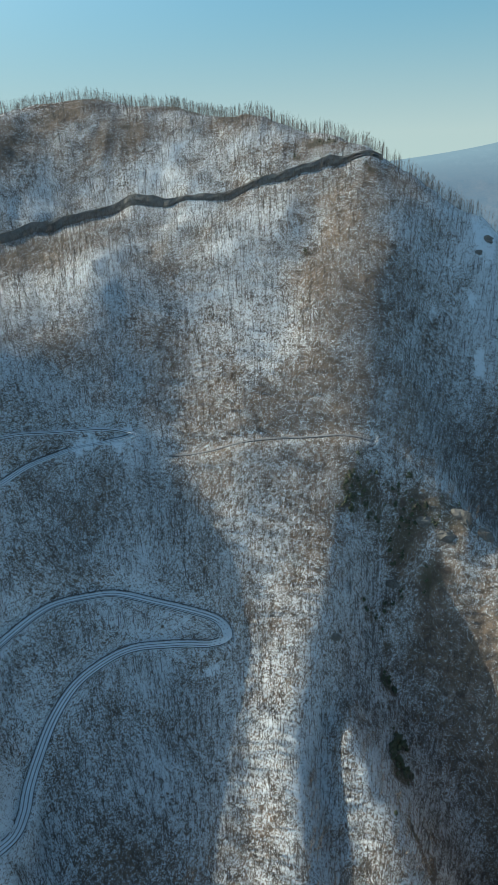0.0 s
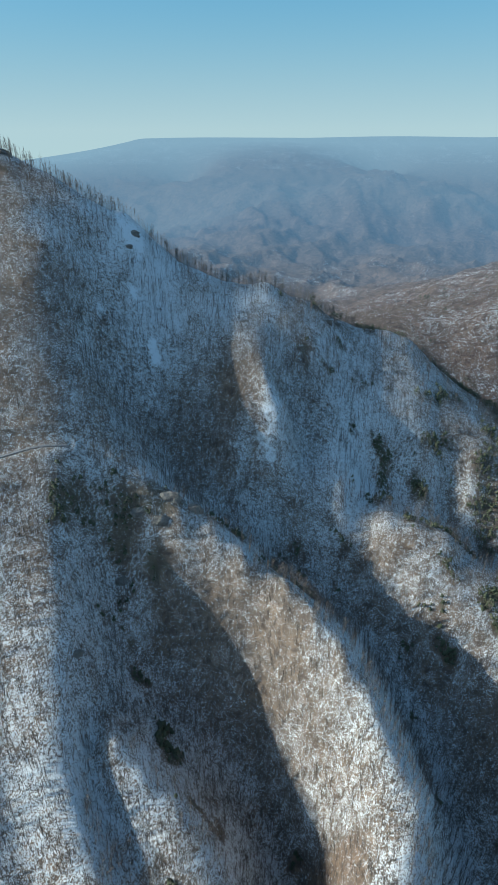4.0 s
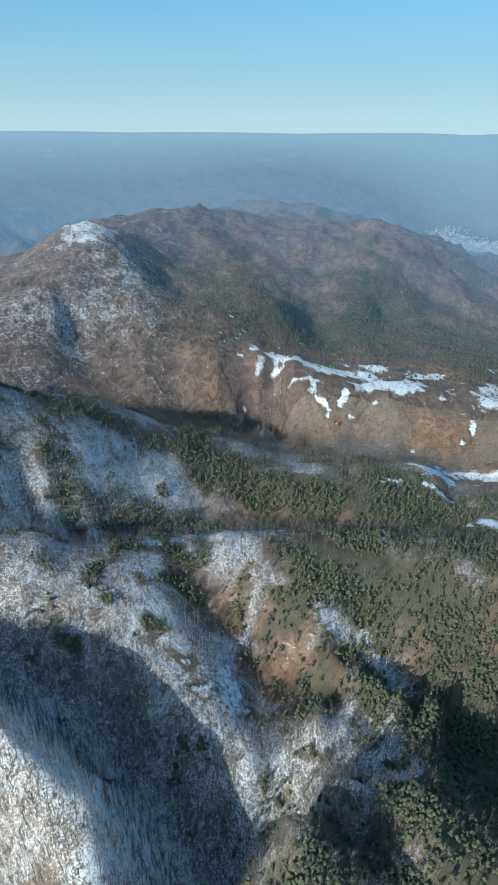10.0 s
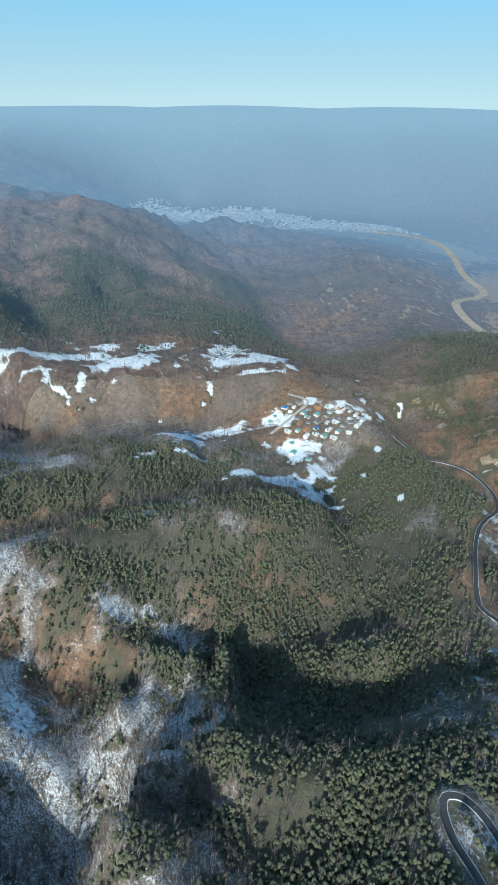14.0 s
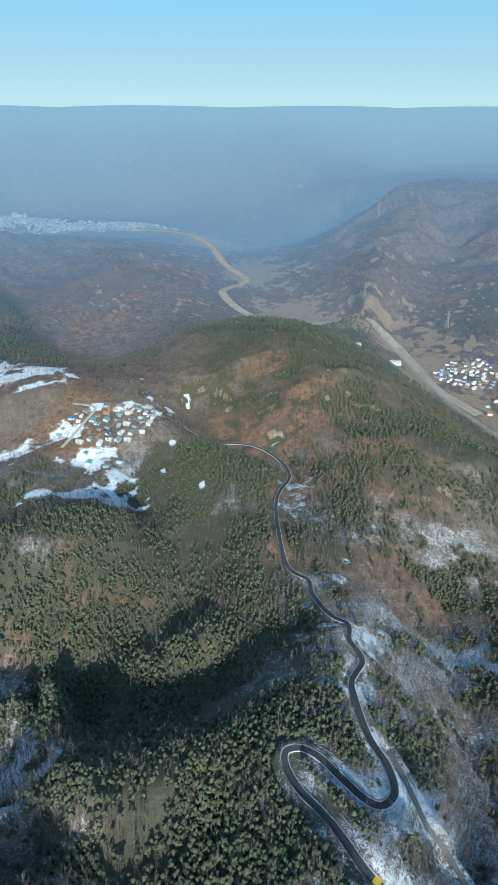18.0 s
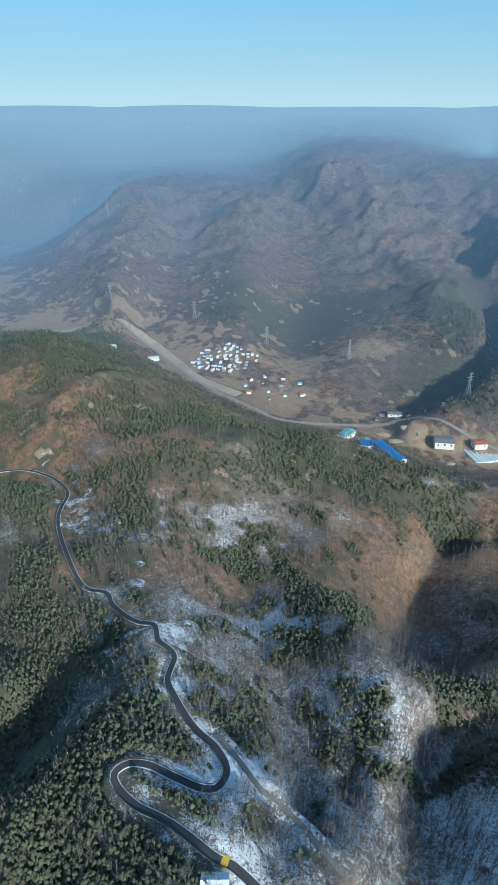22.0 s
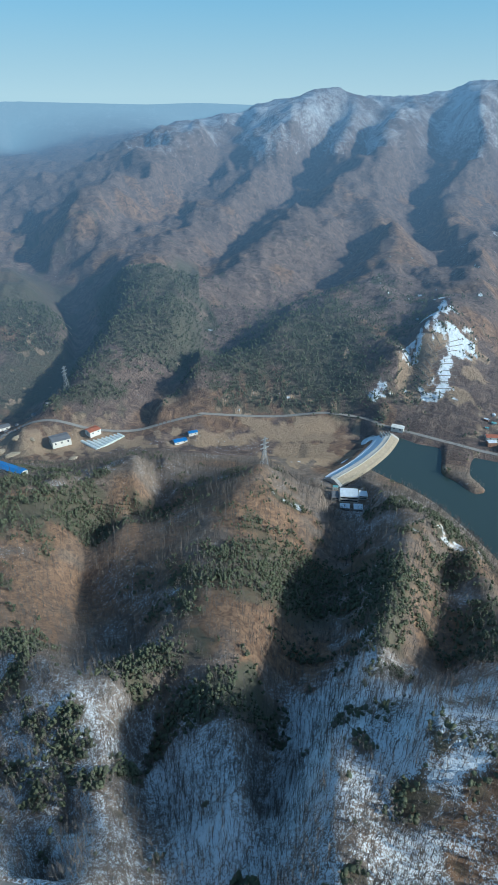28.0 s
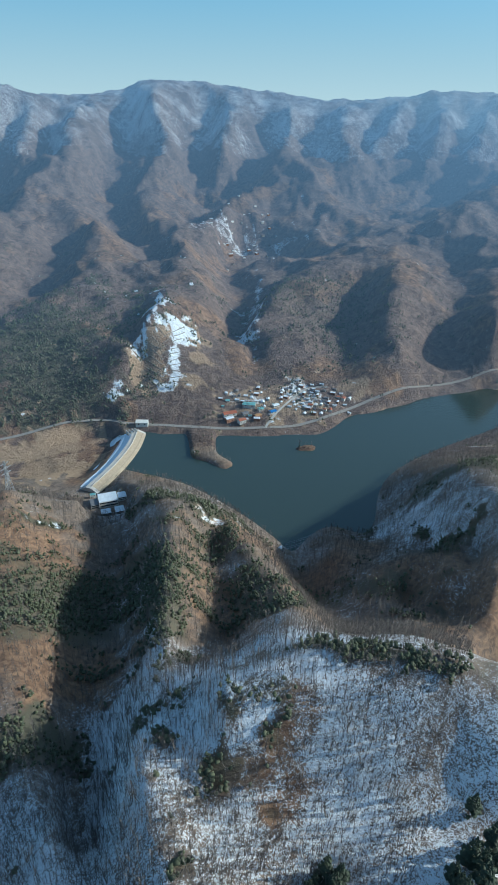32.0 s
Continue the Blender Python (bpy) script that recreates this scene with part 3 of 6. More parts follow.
RIDGES['rib_2'] = [(-1312, -2920, 447), (-1184, -2718, 354), (-1045, -2511, 274)]
RIDGES['dale_2'] = [(-1498, -2996, 422), (-1366, -2804, 336), (-1223, -2616, 261)]
RIDGES['rib_3'] = [(-1566, -2792, 450), (-1425, -2599, 357), (-1271, -2405, 276)]
RIDGES['dale_3'] = [(-1761, -2849, 426), (-1615, -2668, 340), (-1460, -2492, 264)]
RIDGES['rib_4'] = [(-1809, -2641, 455), (-1655, -2459, 361), (-1488, -2277, 280)]
RIDGES['dale_4'] = [(-2009, -2680, 431), (-1851, -2510, 344), (-1684, -2346, 268)]
RIDGES['rib_5'] = [(-2015, -2487, 459), (-1851, -2315, 365), (-1673, -2144, 284)]
RIDGES['dale_5'] = [(-2216, -2511, 436), (-2049, -2351, 350), (-1873, -2199, 274)]
RIDGES['rib_6'] = [(-2168, -2355, 462), (-1996, -2191, 370), (-1811, -2030, 289)]
RIDGES['dale_6'] = [(-2368, -2369, 439), (-2194, -2217, 355), (-2011, -2073, 280)]
RIDGES['rib_7'] = [(-2325, -2200, 466), (-2145, -2046, 375), (-1952, -1894, 295)]
RIDGES['dale_7'] = [(-2523, -2203, 444), (-2342, -2060, 361), (-2152, -1926, 287)]
RIDGES['rib_8'] = [(-2436, -2077, 469), (-2250, -1929, 379), (-2051, -1786, 301)]
RIDGES['dale_8'] = [(-2632, -2072, 447), (-2445, -1936, 366), (-2251, -1810, 293)]
RIDGES['spur_r1'] = [(1423, -2578, 244), (1167, -2443, 180), (813, -2130, 103), (671, -1834, 68), (594, -1516, 26), (555, -1281, -4), (521, -1119, -24)]
RIDGES['gully_r1'] = [(1365, -2413, 104), (1055, -1912, 20), (818, -1460, -40), (727, -1254, -55)]
RIDGES['spur_r2'] = [(657, -1796, 77), (483, -1688, 62), (362, -1492, 44), (303, -1340, 22), (266, -1222, 4)]
RIDGES['gully_r2'] = [(652, -2295, 52), (408, -1798, -2), (293, -1419, -30), (301, -1187, -39), (342, -1076, -47)]
RIDGES['spur_r3'] = [(178, -1554, 112), (90, -1370, 97), (9, -1184, 75), (12, -1099, 49), (80, -1035, 15)]
RIDGES['spur_r3b'] = [(92, -1399, 88), (182, -1292, 77), (223, -1111, 42), (271, -1023, 17), (308, -957, 0)]
RIDGES['gully_r3'] = [(-15, -1443, 40), (-38, -1232, 10), (64, -1111, -20), (96, -1042, -35)]
RIDGES['spur_r0'] = [(1527, -2270, 176), (1340, -1874, 95), (1045, -1537, 43), (911, -1229, 10), (777, -1130, -12)]
RIDGES['gully_r0'] = [(1790, -2264, 138), (1553, -1781, 52), (1237, -1344, -5), (1015, -1115, -32)]
RIDGES['spur_r00'] = [(1938, -1982, 191), (1540, -1544, 92), (1279, -1218, 52), (1130, -1006, 32)]
RIDGES['gully_r00'] = [(1554, -2491, 152), (1225, -1994, 47), (1002, -1609, -2), (830, -1286, -38)]
RIDGES['q_sky'] = [(392, -596, 119), (337, -629, 105), (273, -654, 93), (204, -672, 84), (132, -692, 80), (81, -709, 82)]
RIDGES['q_spur'] = [(78, -686, 72), (87, -598, 71), (137, -520, 75), (155, -454, 91), (134, -373, 116), (93, -330, 130)]
RIDGES['bowl'] = [(69, -747, 44), (61, -664, 39), (109, -584, 40), (133, -514, 53), (108, -421, 78), (59, -373, 95)]
RIDGES['spur_n'] = [(-76, -649, 109), (-33, -597, 101), (5, -542, 97), (15, -465, 108), (9, -385, 129), (12, -350, 141), (41, -324, 147), (56, -293, 151), (60, -247, 161), (65, -212, 169), (75, -181, 179), (81, -156, 190)]
RIDGES['gully_n'] = [(46, -305, 119), (50, -271, 125), (63, -237, 132), (71, -202, 140), (78, -172, 151)]
RIDGES['spur_n2'] = [(7, -345, 140), (-6, -296, 154), (-16, -252, 165), (-21, -213, 174), (-25, -187, 180), (-22, -167, 184)]
RIDGES['n_face'] = [(25, -299, 132), (20, -256, 140), (28, -213, 144)]
RIDGES['gully_n2'] = [(-158, -520, 55), (-101, -445, 74), (-73, -353, 104), (-51, -307, 113), (-40, -259, 121), (-32, -226, 124), (-19, -194, 130)]
RIDGES['spur_n_flank'] = [(-82, -520, 86), (-53, -394, 117), (-30, -317, 142), (-25, -265, 152), (-14, -225, 160)]
RIDGES['spur_o'] = [(-242, -521, 106), (-203, -474, 106), (-168, -405, 120), (-140, -325, 147), (-127, -276, 162)]
RIDGES['gully_o'] = [(-268, -505, 80), (-220, -409, 102), (-176, -303, 140)]
RIDGES['spur_m'] = [(383, -550, 134), (299, -502, 107), (235, -429, 111), (157, -354, 136), (104, -310, 160), (82, -284, 170)]
RIDGES['gully_m'] = [(240, -330, 117), (171, -261, 143), (112, -212, 155), (71, -172, 164)]
RIDGES['m_low'] = [(63, -272, 163), (80, -239, 159), (77, -200, 161)]
RIDGES['spur_v'] = [(-390, -432, 51), (-378, -373, 72), (-360, -313, 90), (-345, -259, 112), (-339, -231, 128)]
RIDGES['gully_v'] = [(-351, -477, 5), (-313, -390, 40), (-292, -312, 82), (-280, -270, 107)]
RIDGES['spur_w'] = [(-547, -456, 98), (-532, -410, 119), (-495, -342, 144), (-477, -309, 157)]
RIDGES['gully_w'] = [(-420, -479, 19), (-437, -407, 46), (-442, -348, 79), (-447, -298, 106)]
RIDGES['spur_x'] = [(-404, -360, 82), (-407, -293, 120), (-400, -244, 152)]
RIDGES['gully_x'] = [(-368, -303, 72), (-372, -256, 101), (-370, -213, 131)]
RIDGES['lee_a'] = [(183, 740, 359), (208, 723, 348), (247, 695, 333), (261, 682, 319), (279, 668, 301), (313, 648, 285), (347, 629, 270), (382, 613, 264), (429, 590, 251), (466, 570, 233), (507, 548, 221), (540, 532, 210), (468, 601, 224), (550, 553, 200), (586, 527, 170), (619, 494, 144), (697, 416, 115), (736, 370, 82), (790, 288, 49), (788, 330, 56), (814, 283, 33), (852, 200, 2)]
RIDGES['lee_f'] = [(367, 297, 189), (381, 268, 169), (419, 232, 158), (447, 189, 150), (463, 153, 146), (468, 162, 150), (494, 112, 142), (519, 60, 136), (540, 8, 133), (555, -35, 130)]
# unseen land behind and below the hills; left ridge added to cast shade
HIDDEN = [(-359, 737, 490), (-301, 565, 400), (-250, 450, 340), (-205, 350, 290), (-178, 283, 240), (-145, 216, 215), (-526, 192, 150), (-246, 43, 170), (-197, -35, 160), (-192, 161, 160), (-354, 354, 300), (-613, 514, 330), (-353, -188, 60), (-689, -122, 40), (-1096, 96, 60), (-1039, -600, 40), (-1691, 616, 150), (-2462, -434, 120), (-2771, 1600, 300), (-4323, -1573, 100), (-4070, 2350, 200), (-1197, 3289, 200)]
HIDDEN += [(-547, 1504, 250), (-1986, 4260, 150), (-218, 2490, 150), (581, 1597, 120), (1268, 2719, 60), (0, 60, 140), (-52, 30, 150), (-52, -30, 150), (0, -60, 150), (52, -30, 170), (52, 30, 170), (-2300, -3984, 250), (-1191, -4443, 300), (0, -4600, 250), (-3182, -3182, 300), (-3724, -2150, 300), (1191, -4443, 200), (-495, -495, -10), (-867, -677, -10), (-669, -743, -14), (-1386, -800, 60), (-1635, -1472, 200), (-2528, -2121, 450)]

# ---- land cover: patches as x, y, breadth across, depth outward, strength ----
COVER = {}
COVER['pine'] = [(579, -22, 135, 71, 0.9), (561, 92, 132, 34, 0.9), (435, 221, 77, 19, 0.7), (409, -7, 131, 43, 0.95), (401, -172, 155, 86, 0.9), (291, -83, 140, 43, 0.95), (191, -91, 91, 56, 0.95), (148, -71, 84, 20, 1), (162, 18, 35, 10, 0.5), (520, -251, 81, 120, 1), (208, -108, 69, 67, 0.95), (157, -67, 49, 23, 1), (345, -118, 102, 44, 0.9), (120, -92, 20, 14, 1), (451, -116, 84, 46, 0.9), (403, -550, 187, 49, 1), (311, -565, 84, 73, 0.9), (384, -441, 96, 36, 0.8)]
COVER['pine'] += [(700, -659, 190, 93, 1), (371, -340, 35, 67, 0.7), (252, -156, 53, 64, 0.9), (119, -99, 35, 14, 1), (183, -70, 35, 22, 0.95), (89, -141, 10, 10, 0.9), (201, -585, 188, 48, 0.9), (433, -575, 120, 102, 0.9), (315, -558, 83, 72, 0.7), (170, -353, 29, 25, 0.95), (42, -326, 39, 19, 0.9), (-24, -288, 19, 19, 0.9), (-64, -443, 50, 35, 0.75), (131, -194, 18, 32, 0.5), (-70, -430, 87, 41, 0.8)]
COVER['pine'] += [(-19, -292, 34, 16, 0.95), (-141, -345, 16, 77, 0.8), (-243, -450, 18, 43, 0.6), (-81, -474, 69, 59, 0.8), (-159, -394, 20, 49, 0.8), (-223, -358, 18, 46, 0.8), (-250, -543, 59, 15, 0.9), (-346, -348, 46, 21, 0.8), (-186, -180, 85, 8, 0.9), (-25, -298, 34, 14, 0.95), (-536, -421, 57, 18, 0.9), (-104, -228, 21, 10, 0.7), (-129, -190, 12, 6, 0.8), (124, 342, 49, 11, 0.7), (182, 2, 35, 11, 0.4), (197, 41, 24, 29, 0.45), (180, -25, 37, 9, 0.9), (1373, 80, 80, 211, 0.8)]
COVER['pine'] += [(1039, 389, 64, 118, 0.6), (1421, 80, 123, 261, 0.9), (851, -498, 87, 147, 0.9), (332, -1225, 152, 186, 0.9), (102, -1312, 142, 179, 0.9), (-87, -1154, 104, 110, 0.9), (777, -1447, 175, 277, 0.85), (462, -1680, 118, 289, 0.8), (217, -1061, 99, 40, 0.9), (945, -1347, 160, 144, 0.9), (-230, -1110, 123, 167, 0.95), (-864, -1121, 124, 203, 0.5), (-240, -1218, 145, 223, 0.8), (669, -578, 105, 125, 0.9), (1794, -532, 269, 147, 0.6), (540, 283, 166, 24, 0.8), (779, 286, 50, 43, 0.6)]
COVER['snow'] = [(27, -286, 20, 20, 0.4), (21, -239, 17, 15, 0.4), (175, -318, 42, 34, 0.9), (119, -256, 36, 23, 0.9), (75, -448, 43, 38, 0.4), (80, -481, 51, 44, 0.9), (-117, -340, 23, 25, 0.9), (-190, -285, 16, 16, 0.9), (-337, -358, 29, 30, 0.9), (-487, -443, 62, 40, 0.9), (-385, -270, 33, 21, 0.9), (548, 150, 86, 40, 0.9)]
COVER['snow'] += [(520, 180, 77, 38, 0.9), (335, -36, 32, 20, 0.9), (218, -26, 15, 8, 0.9), (240, -156, 13, 17, 0.9), (195, -333, 36, 32, 0.9), (214, -24, 15, 6, 0.9), (332, -46, 27, 16, 0.9), (293, 159, 35, 23, 0.9), (821, 596, 107, 128, 0.75), (943, 512, 189, 143, 0.75), (746, 491, 84, 49, 0.75), (748, 579, 100, 83, 0.75)]
COVER['rust'] = [(350, 137, 27, 26, 0.8), (133, 150, 19, 12, 0.6), (319, 60, 51, 21, 0.9), (340, 132, 26, 17, 0.9), (154, 80, 22, 19, 0.7), (359, -77, 19, 15, 0.9), (422, -179, 32, 32, 0.6), (315, -158, 40, 13, 0.7), (582, -419, 161, 116, 0.8), (411, -441, 39, 18, 1), (708, -464, 34, 28, 1), (429, -405, 51, 18, 0.9), (707, -467, 50, 34, 0.9), (145, -473, 103, 82, 0.7), (125, -560, 167, 67, 0.7), (159, -561, 32, 44, 0.8), (166, -406, 73, 58, 0.7)]
COVER['rust'] += [(-45, -380, 55, 43, 0.9), (-58, -351, 62, 41, 0.9), (-71, -524, 73, 66, 0.8), (-190, -341, 40, 72, 0.7), (-45, -362, 44, 46, 1), (-216, -320, 57, 79, 0.6), (-194, -399, 32, 93, 0.6), (-125, -151, 8, 11, 1), (-143, -170, 8, 12, 0.7), (-261, -254, 92, 17, 0.7), (266, 137, 4, 3, 0.5), (347, 70, 26, 36, 0.7)]
COVER['field'] = [(-513, -1231, 9, 65, 1.12), (-470, -1157, 8, 57, 1.12), (-441, -1117, 8, 33, 1.12), (-422, -1098, 8, 26, 1.12), (-408, -1093, 8, 15, 1.12), (-393, -1076, 8, 28, 1.12), (-498, -1100, 16, 25, 1.12), (-478, -1061, 15, 21, 1.12), (-460, -1030, 15, 21, 1.12), (-443, -999, 14, 20, 1.12), (-428, -975, 14, 17, 1.12), (-324, -994, 10, 11, 1.1), (-311, -981, 10, 12, 1.1), (-407, -960, 10, 11, 1.1), (497, -249, 5, 6, 1), (414, -312, 14, 48, 0.65), (221, -227, 15, 18, 0.72)]
COVER['field'] += [(286, -265, 15, 13, 0.72), (-645, -822, 70, 39, 0.66), (-531, -876, 52, 40, 0.6), (-796, -1282, 15, 267, 0.7), (198, 535, 8, 25, 1), (180, 466, 4, 13, 1), (-1052, -1833, 80, 46, 0.7), (-1185, -1759, 60, 32, 0.7), (-934, -1892, 28, 151, 0.6)]
COVER['field'] += [(939, 216, 41, 14, 1.0), (942, 152, 63, 30, 1.0), (960, 89, 54, 24, 1.0), (917, 22, 47, 32, 1.0), (999, -24, 37, 18, 1.0), (917, -140, 48, 26, 1.0), (920, -203, 40, 34, 1.0), (884, 170, 34, 5, 1.0), (688, -35, 29, 34, 1.0), (631, -47, 24, 7, 1.0), (739, -92, 24, 10, 1.0)]
COVER['field'] += [(591, -96, 24, 19, 1.0), (657, -173, 29, 19, 1.0), (574, -131, 25, 17, 1.0), (602, -188, 15, 16, 1.0), (548, -164, 14, 11, 1.0), (737, -261, 37, 11, 1.0), (761, -229, 22, 10, 1.0), (726, -171, 25, 18, 1.0), (1002, 73, 38, 12, 1.0), (858, -166, 25, 8, 1.0), (611, -267, 6, 11, 1.4), (495, -247, 5, 8, 1.3)]
COVER['field'] += [(-647, -1097, 10, 29, 1), (-33, 294, 14, 6, 1), (-123, 413, 9, 4, 1), (-99, 417, 9, 4, 1), (-53, 320, 13, 5, 0.7), (231, 372, 12, 25, 0.7), (294, 101, 9, 20, 0.8), (985, -128, 30, 49, 0.9)]
COVER['tan'] = [(1239, -1060, 191, 33, 1), (845, -971, 52, 199, 1), (1885, -1166, 127, 196, 0.8), (2425, -1319, 157, 188, 0.8), (2994, -1051, 661, 106, 0.7), (877, -984, 26, 137, 1), (697, -903, 35, 58, 1), (562, -907, 77, 64, 0.8), (654, -1136, 105, 81, 0.6), (297, -921, 61, 38, 1), (193, -965, 62, 31, 0.6), (-44, -925, 69, 14, 0.8), (592, -936, 136, 78, 0.6), (534, -1256, 95, 59, 0.6), (-13, -926, 69, 13, 1), (-161, -932, 79, 13, 0.9), (-163, -881, 57, 34, 0.9), (56, -1039, 21, 15, 0.8)]
COVER['tan'] += [(1393, -1010, 77, 120, 0.85), (1149, -977, 68, 153, 0.85), (1037, -1035, 66, 87, 0.85), (868, -985, 59, 60, 0.85), (717, -955, 54, 44, 0.85), (584, -926, 49, 39, 0.85), (466, -896, 45, 59, 0.85), (369, -931, 45, 43, 0.85), (284, -939, 44, 17, 0.85), (342, -957, 46, 33, 0.85), (249, -927, 43, 22, 0.85), (150, -939, 43, 31, 0.85), (-19, -939, 42, 18, 0.85), (-114, -957, 43, 16, 0.85), (-207, -954, 44, 10, 0.85), (560, -971, 50, 31, 0.85), (447, -972, 48, 35, 0.85)]
COVER['tan'] += [(-536, -884, 52, 37, 0.8), (-171, -931, 89, 25, 0.8), (-729, -826, 33, 37, 0.7), (-444, -1082, 29, 18, 1.0), (-419, -1057, 28, 22, 1.0), (-398, -1024, 27, 22, 1.0), (-386, -995, 26, 21, 1.0), (-507, -1082, 29, 27, 1.0), (-494, -1007, 27, 26, 1.0), (-459, -951, 26, 22, 1.0), (718, -236, 62, 29, 0.4), (-579, -835, 114, 42, 0.8)]

# ---- plan: water, roads and building sites ----
LAKE = [(-198, -758), (-322, -894), (-450, -859), (-392, -849), (-431, -820), (-532, -764), (-599, -757), (-712, -770), (-849, -765), (-1033, -725), (-1185, -680), (-1104, -587), (-650, -375), (-473, -369), (-360, -429), (-280, -485), (-225, -556), (-167, -670)]
ROADS = {}
ROADS['snow_road'] = (6.0, [(-165.4, 274.2), (-157.3, 288.7), (-141.7, 307.4), (-130.3, 318.2), (-114.3, 326.4), (-97.0, 331.3), (-74.6, 330.1), (-52.3, 328.4), (-32.9, 321.0), (-23.5, 314.6), (-20.6, 306.9), (-29.2, 305.5), (-48.1, 310.2), (-69.6, 307.6), (-86.9, 302.2), (-103.2, 291.8), (-115.2, 280.4), (-124.3, 263.9), (-128.9, 246.9), (-130.9, 230.9), (-129.7, 217.9), (-130.0, 201.4), (-139.7, 185.3)])
ROADS['upper_road'] = (5.0, [(-188.9, 352.5), (-170.9, 366.4), (-155.2, 390.7), (-132.3, 410.8), (-104.5, 417.8), (-90.1, 422.4), (-94.8, 425.8), (-125.6, 423.5), (-158.5, 409.6), (-187.7, 384.2)])
ROADS['track'] = (2.6, [(-62.5, 409.9), (-20.1, 399.6), (19.8, 394.3), (58.0, 387.0), (80.2, 380.7)])
ROADS['pass_road'] = (3.6, [(73.3, -116.7), (85.6, -117.0), (96.3, -114.9), (122.8, -117.5), (141.9, -116.9), (156.9, -119.3), (162.9, -123.5), (160.5, -130.8), (150.3, -135.2), (135.4, -136.5), (122.3, -138.7), (115.9, -143.5), (116.3, -151.3), (121.0, -158.4), (133.8, -165.7), (151.9, -169.4), (175.5, -180.6), (187.8, -189.3), (197.8, -206.6), (206.6, -211.2), (218.2, -213.5), (232.7, -224.6), (248.8, -223.0), (279.0, -229.7), (296.2, -238.3), (319.0, -236.1), (354.9, -251.6), (418.1, -290.1), (448.9, -317.6), (477.5, -348.7), (525.0, -361.3), (585.6, -352.3), (611.5, -319.9), (672.8, -313.2)])
ROADS['creek_track'] = (2.4, [(140.9, -175.4), (125.9, -169.6), (100.7, -156.9), (88.0, -156.1), (74.1, -152.2), (59.5, -144.8), (47.2, -140.6)])
ROADS['valley_road'] = (8.0, [(1356.4, -980.0), (1255.4, -1036.4), (1130.0, -1048.2), (989.6, -1015.1), (842.5, -949.6), (716.7, -893.6), (588.3, -863.9), (499.8, -860.6), (349.9, -979.2), (286.5, -992.3), (195.3, -973.7), (114.0, -979.1), (-2.2, -990.7), (4.9, -992.5), (-117.4, -982.9), (-258.7, -962.6), (-308.8, -919.9), (-323.7, -910.8), (-395.5, -856.9), (-452.1, -818.4), (-539.9, -775.7), (-603.7, -764.5), (-714.7, -774.7), (-855.3, -772.5), (-1009.6, -739.1), (-1116.9, -712.9)])
ROADS['river_bed'] = (24.0, [(2925.7, -1113.7), (2743.2, -1274.7), (2437.6, -1277.6), (2022.1, -1139.6), (1795.9, -1092.2), (1644.0, -914.6), (1409.8, -882.1), (1294.8, -951.3), (1171.0, -1046.1), (1023.5, -1047.8), (895.0, -993.4), (770.8, -930.9), (655.7, -918.9)])
ROADS['village_lane'] = (4.0, [(-512.0, -786.3), (-572.9, -826.5), (-646.2, -859.9), (-685.8, -841.3)])
ROADS['village_lane_b'] = (4.0, [(694.0, -151.9), (728.2, -190.5), (755.9, -217.6), (779.4, -194.4)])
SITES = {}
SITES['hill_village'] = (712, -222, 65, 44)
SITES['hill_village_low'] = (647, -186, 28, 25)
SITES['river_village'] = (788, -1049, 76, 59)
SITES['river_farms'] = (619, -992, 71, 57)
SITES['shore_village'] = (-524, -865, 51, 57)
SITES['shore_village_east'] = (-642, -818, 69, 54)
SITES['upper_village'] = (-1065, -1818, 140, 224)
SITES['works'] = (340, -1016, 66, 29)
SHEDS = [
    (BLUE_ROOF, (271.6, -703.2), (222.7, -674.2), 14, 6),
    (BLUE_ROOF, (290.7, -693.8), (272.1, -702.3), 16, 6),
    (TEAL_ROOF, (322.0, -695.2), (318.5, -722.3), 14, 6),
    (TEAL_ROOF, (312.0, -727.8), (347.9, -849.1), 10, 5),
    (GREY_ROOF, (253.7, -918.4), (225.5, -932.5), 26, 10),
    (RED_ROOF, (196.8, -945.6), (180.4, -959.2), 18, 8),
    (BLUE_ROOF, (49.2, -920.2), (27.6, -928.2), 12, 5),
    (BLUE_ROOF, (24.1, -940.5), (8.7, -944.9), 9, 4),
    (GREY_ROOF, (374.6, -999.2), (350.9, -1031.9), 14, 6),
    (WHITE_WALL, (-321.6, -900.2), (-339.3, -890.2), 12, 7),
    (VINYL, (885.1, -885.8), (879.9, -937.5), 14, 4),
    (VINYL, (757.1, -668.4), (1021.4, -929.1), 12, 4),
    (TEAL_ROOF, (-506.9, -855.1), (-525.2, -842.2), 12, 5),
    (RED_ROOF, (-461.1, -845.1), (-485.0, -841.1), 12, 5),
]
TOWERS = [(1216.8, -1113.9), (1003.7, -1204.6), (772.8, -1197.9), (549.3, -1195.5), (253.4, -1084.1), (-81.6, -691.3)]
GREENHOUSE = [(179.5, -914.6), (138.3, -958.1)]
DAM = [(-313, -883), (-286, -843), (-244, -799), (-195, -759)]
PLANT = (-203, -703)
SHORE_FENCE = [(-375.2, -517.9), (-430.2, -513.1)]
LODGE = (87.3, -106.4)
ROCKS = [(89.5, 330.7, 9), (110.1, 343.8, 10), (131.5, 342.4, 13), (144.4, 333.8, 12), (121.9, 333.2, 10), (198.2, 538.7, 9), (188.5, 527.1, 6), (349.7, 455.1, 8), (361.8, 456.5, 7), (46.0, 291.1, 7), (-206.0, -160.8, 4), (-212.8, -153.4, 4), (669.3, -381.1, 12)]
